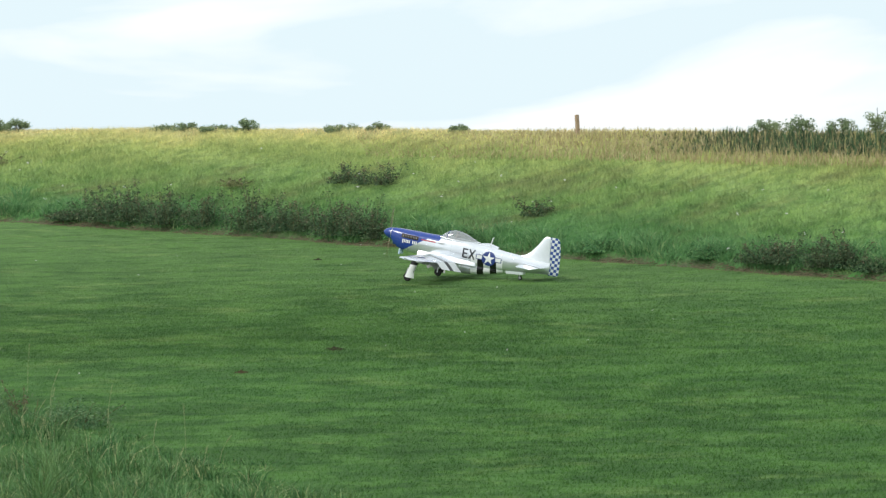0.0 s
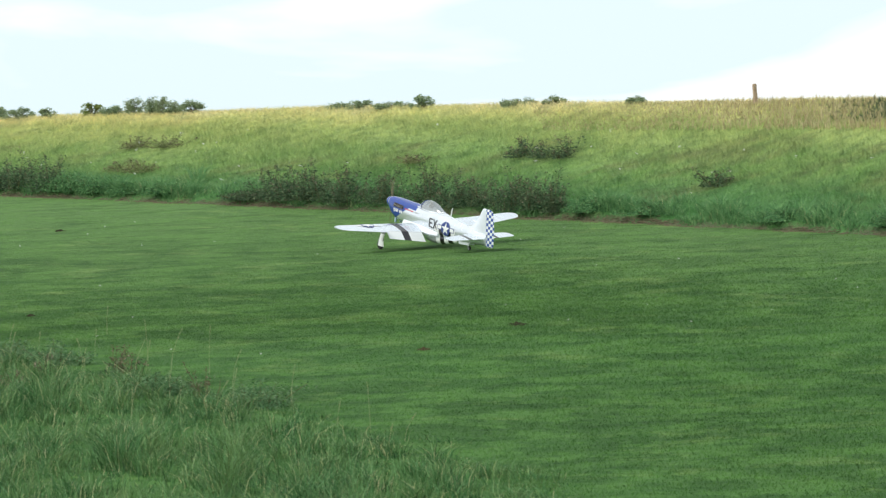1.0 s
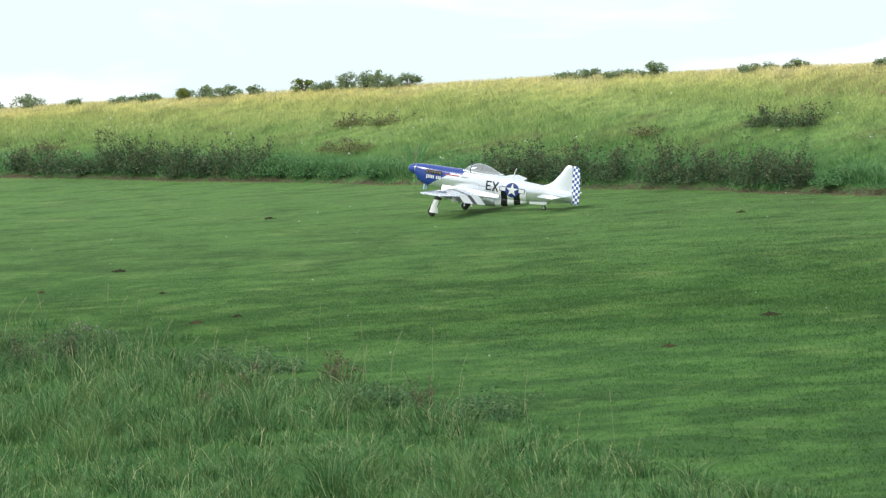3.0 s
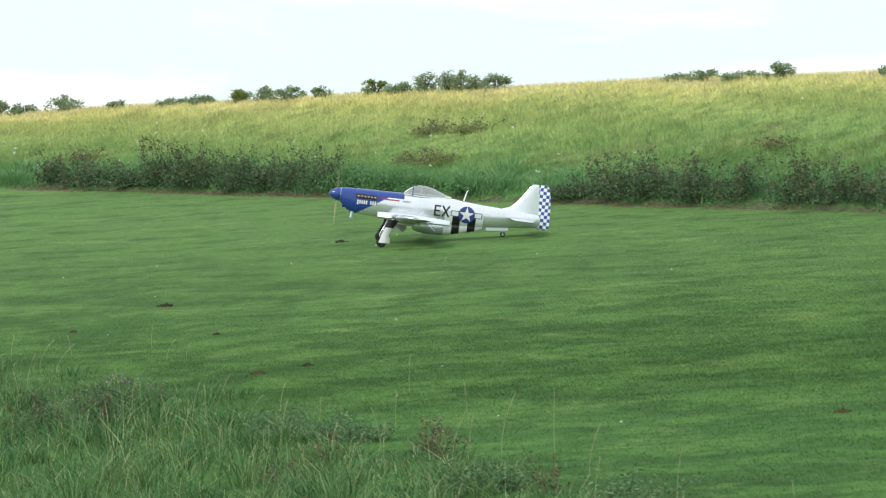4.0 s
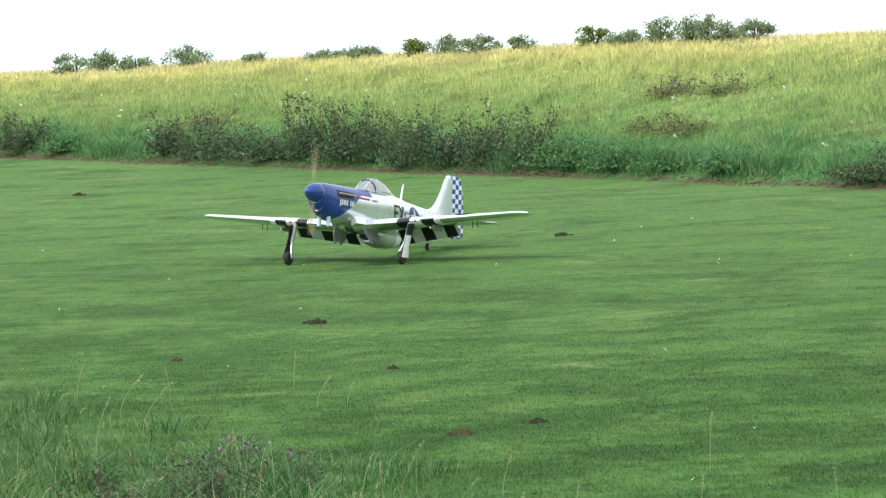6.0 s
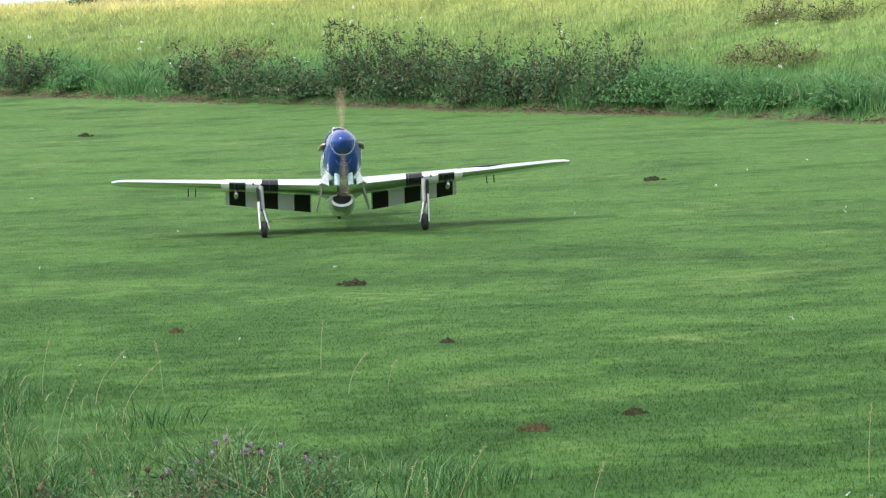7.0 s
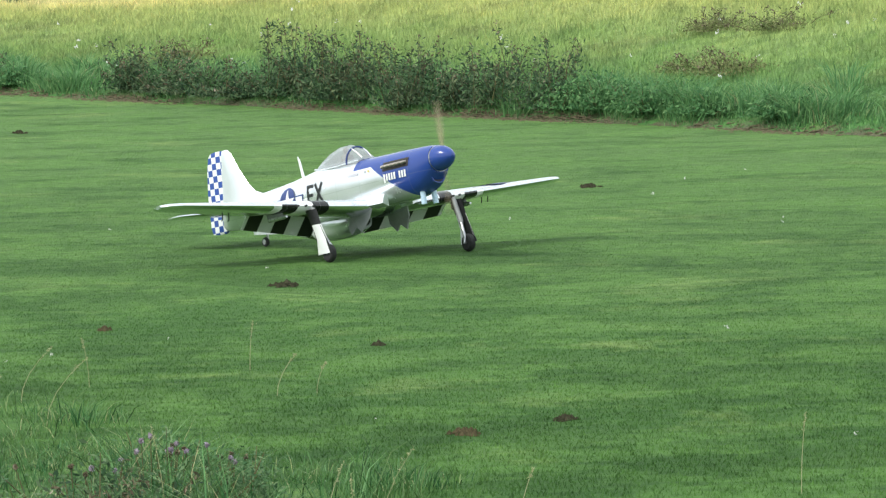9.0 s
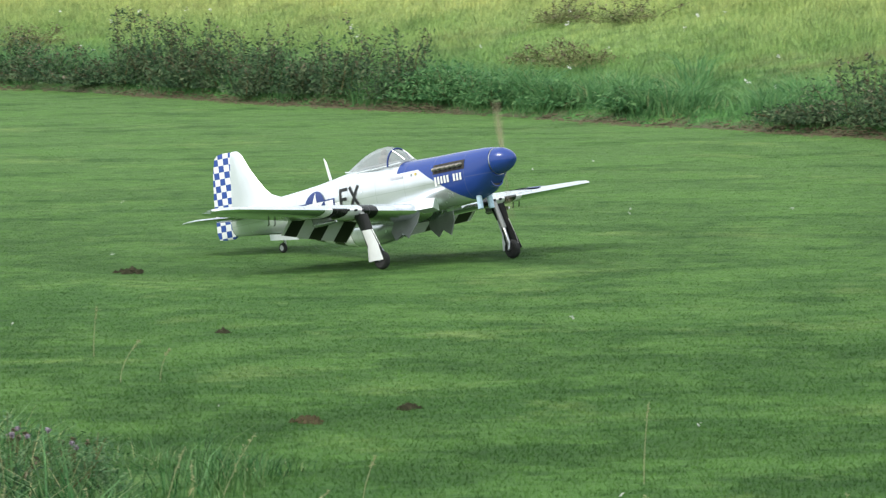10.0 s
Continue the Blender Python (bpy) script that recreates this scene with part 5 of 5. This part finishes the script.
        for y, lead, chord in ((0.015, 1.76, 0.30), (0.2, 1.80, 0.25), (0.4, 1.84, 0.19), (0.435, 1.855, 0.165), (0.45, 1.88, 0.11)):
            rings.append([(-(lead + a), side * y, -0.026 + b) for a, b in airfoil(chord, 0.085 if y < 0.44 else 0.04, 6)])
        loft(bm, rings)
        bit("tailplane", bm, "tailplane")
        # tailwheel doors
        bm = bmesh.new()
        slab(bm, [(-1.58, -0.152), (-1.80, -0.128), (-1.80, -0.158), (-1.59, -0.182)], side * 0.034, side * 0.039)
        bit("tail_wheel_door", bm, "silver", None, "open tailwheel door", False)

    # fin and rudder
    bm = bmesh.new()
    rings = []
    for z, lead, trail, w in ((0.03, 1.66, 2.09, 0.022), (0.075, 1.79, 2.085, 0.02), (0.12, 1.845, 2.08, 0.018), (0.22, 1.925, 2.07, 0.014), (0.30, 1.975, 2.06, 0.010), (0.322, 2.0, 2.057, 0.006), (0.326, 2.02, 2.05, 0.002)):
        c = trail - lead
        rings.append([(-(lead + s * c), q * w, z) for s, q in ((0, 0), (0.08, 0.55), (0.3, 1), (0.7, 0.9), (1, 0.6), (1, -0.6), (0.7, -0.9), (0.3, -1), (0.08, -0.55))])
    loft(bm, rings)
    bit("fin", bm, "silver", None, "silver tail fin")
    bm = bmesh.new()
    rings = []
    for z, lead, trail, w in ((-0.112, 2.10, 2.15, 0.004), (-0.105, 2.09, 2.195, 0.010), (-0.07, 2.09, 2.205, 0.012), (0.1, 2.085, 2.2, 0.011), (0.23, 2.072, 2.185, 0.009), (0.305, 2.062, 2.165, 0.007), (0.322, 2.062, 2.145, 0.004), (0.327, 2.066, 2.12, 0.0015)):
        c = trail - lead
        rings.append([(-(lead + s * c), q * w, z) for s, q in ((0, 0.9), (0.4, 0.8), (1, 0.1), (1, -0.1), (0.4, -0.8), (0, -0.9))])
    loft(bm, rings)
    for v in bm.verts:
        v.co.x += HINGE
    rudder = part("rudder", bm, MAT["checker"], plane, "rudder in blue and white checks", LEVEL @ pose(-HINGE, 0, 0))

    # canopy, cockpit, doll, mast
    bm = bmesh.new()
    rings = []
    for a, w, top in ((0.735, 0.068, 0.091), (0.775, 0.074, 0.130), (0.82, 0.078, 0.164), (0.88, 0.08, 0.183), (0.95, 0.078, 0.182), (1.03, 0.07, 0.164), (1.11, 0.055, 0.132), (1.18, 0.032, 0.104), (1.205, 0.012, 0.092)):
        base = min(0.075, top - 0.005)
        rings.append([(-a, w * math.cos(t), base + (top - base) * math.sin(t)) for t in (math.pi * k / 14 for k in range(15))])
    loft(bm, rings, cap=False, closed=False)
    canopy = bit("canopy", bm, "glass", None, "clear bubble canopy")
    canopy.visible_shadow = False
    for a, w, top in ((0.822, 0.079, 0.165),):
        bm = bmesh.new()
        tube(bm, [(-a, w * 1.01 * math.cos(t), 0.075 + (top - 0.075) * 1.01 * math.sin(t)) for t in (math.pi * k / 12 for k in range(13))], 0.0042, 6)
        bit("canopy_frame", bm, "insignia", canopy, "blue windscreen arch")
    for s in (1, -1):
        bm = bmesh.new()
        tube(bm, [(-0.735, s * 0.068, 0.085), (-0.9, s * 0.081, 0.078), (-1.06, s * 0.066, 0.08), (-1.205, s * 0.012, 0.1)], 0.004, 6)
        bit("canopy_rail", bm, "silver", canopy)
        bm = bmesh.new()
        tube(bm, [(-0.745, s * 0.03, 0.1), (-0.785, s * 0.035, 0.134), (-0.82, s * 0.036, 0.156)], 0.0025, 6)
        bit("windscreen_post", bm, "silver", canopy)
    bm = bmesh.new()
    rings = [[(-a, w * math.cos(t), 0.092 + 0.012 * math.sin(t)) for t in (2 * math.pi * k / 12 for k in range(12))] for a, w in ((0.76, 0.05), (0.9, 0.066), (1.05, 0.055), (1.15, 0.03))]
    loft(bm, rings)
    bit("cockpit_floor", bm, "grey", None, "dark cockpit tub")
    bm = bmesh.new()
    lathe(bm, [(-0.03, 0.012), (-0.012, 0.03), (0.012, 0.03), (0.03, 0.01)], 12)
    for v in bm.verts:
        v.co = Vector((-0.92 + v.co.y * 0.8, v.co.z * 1.2, 0.118 + v.co.x))
    lathe_head = bmesh.ops.create_icosphere(bm, subdivisions=2, radius=0.018)
    for v in lathe_head["verts"]:
        v.co += Vector((-0.92, 0, 0.158))
    bit("cockpit_doll", bm, "doll", None, "plain small seated doll")
    bm = bmesh.new()
    tube(bm, [(-1.335, 0, 0.08), (-1.355, 0, 0.17), (-1.365, 0, 0.192)], [0.008, 0.006, 0.003], 8)
    bit("aerial_mast", bm, "white", None, "thin white aerial mast")
    # tailwheel
    hub = LEVEL.inverted() @ Vector((-1.21, 0, 0.026))
    bm = bmesh.new()
    tube(bm, [(-1.72, 0, -0.13), (hub.x + 0.004, 0.0, hub.z + 0.05), (hub.x + 0.002, 0.016, hub.z + 0.03), (hub.x, 0.016, hub.z)], 0.006, 8)
    bit("tail_strut", bm, "steel", None, "tailwheel strut")
    tail = new("tail_wheel")
    tail.parent = plane
    tail.matrix_basis = pose(-1.21, 0, 0.026)
    bm = bmesh.new()
    lathe(bm, [(-0.009, 0.014), (-0.01, 0.021), (0, 0.0265), (0.01, 0.021), (0.009, 0.014)], 20, "y")
    part("tyre", bm, MAT["rubber"], tail)
    bm = bmesh.new()
    lathe(bm, [(-0.011, 0.0145), (-0.008, 0.004), (0.008, 0.004), (0.011, 0.0145)], 16, "y")
    part("hub", bm, MAT["steel"], tail, "bright hub")
    WHEELS.append(tail)
    return plane, propeller, rudder


WHEELS = []
HINGE = 2.077
RUDDER_ROWS = [(0.0, -18), (1.0, -12), (1.5, 0), (2.0, 15), (3.5, 18), (5.0, 18), (7.5, 18), (8.0, 2), (8.5, -9), (9.5, -14), (10.0, -14)]  # seconds, degrees to the left
PLANE_ROWS = [  # seconds, x, y, heading
    (0, 7.823, -0.611, 151.0), (0.5, 6.652, 0.103, 135.6), (1, 5.777, 1.529, 119.3), (1.5, 5.391, 2.627, 113.6), (2, 4.998, 3.511, 123.3), (3.5, 3.001, 6.673, 165.6), (4, 2.134, 6.463, 179.5), (4.5, 1.415, 6.535, 194.8), (5, 0.871, 6.076, 211.8), (6.5, 0.036, 4.507, 256.5), (7, -0.040, 3.719, 272.2), (7.5, -0.004, 3.322, 286.2), (8, 0.126, 2.768, 301.6), (8.5, 0.318, 2.436, 305.6), (9, 0.609, 1.879, 305.4), (9.5, 0.974, 1.235, 308.2), (10, 1.593, 0.367, 311.3)]


def motions():
    walk(PLANE, [(t, pose(x, y, 0, 0, 0, a)) for t, x, y, a in PLANE_ROWS])
    walk(RUDDER, [(t, LEVEL @ pose(-HINGE, 0, 0, 0, 0, -a)) for t, a in RUDDER_ROWS])
    # the wheels roll as far as the plane travels
    ts = np.arange(0, 301) / 30
    tr = [r[0] for r in PLANE_ROWS]
    px, py = np.interp(ts, tr, [r[1] for r in PLANE_ROWS]), np.interp(ts, tr, [r[2] for r in PLANE_ROWS])
    run = np.concatenate([[0], np.cumsum(np.hypot(np.diff(px), np.diff(py)))])
    for wheel in WHEELS:
        at = wheel.matrix_basis.translation.copy()
        radius = 0.06
        walk(wheel, [(float(t), pose(*at) @ Matrix.Rotation(float(d) / radius, 4, "Y")) for t, d in zip(ts, run)])
    # the propeller turns; it stands upright each half second
    hub = PROPELLER.matrix_basis.copy()
    turn = [72 * (k - 135) for k in range(len(ts))]
    walk(PROPELLER, [(float(t), hub @ Matrix.Rotation(radians(a), 4, "X")) for t, a in zip(ts, turn)])


make_ground()
PLANE, PROPELLER, RUDDER = make_plane()
make_post()
make_plants()
make_foreground()
make_verge()
make_grass()
motions()
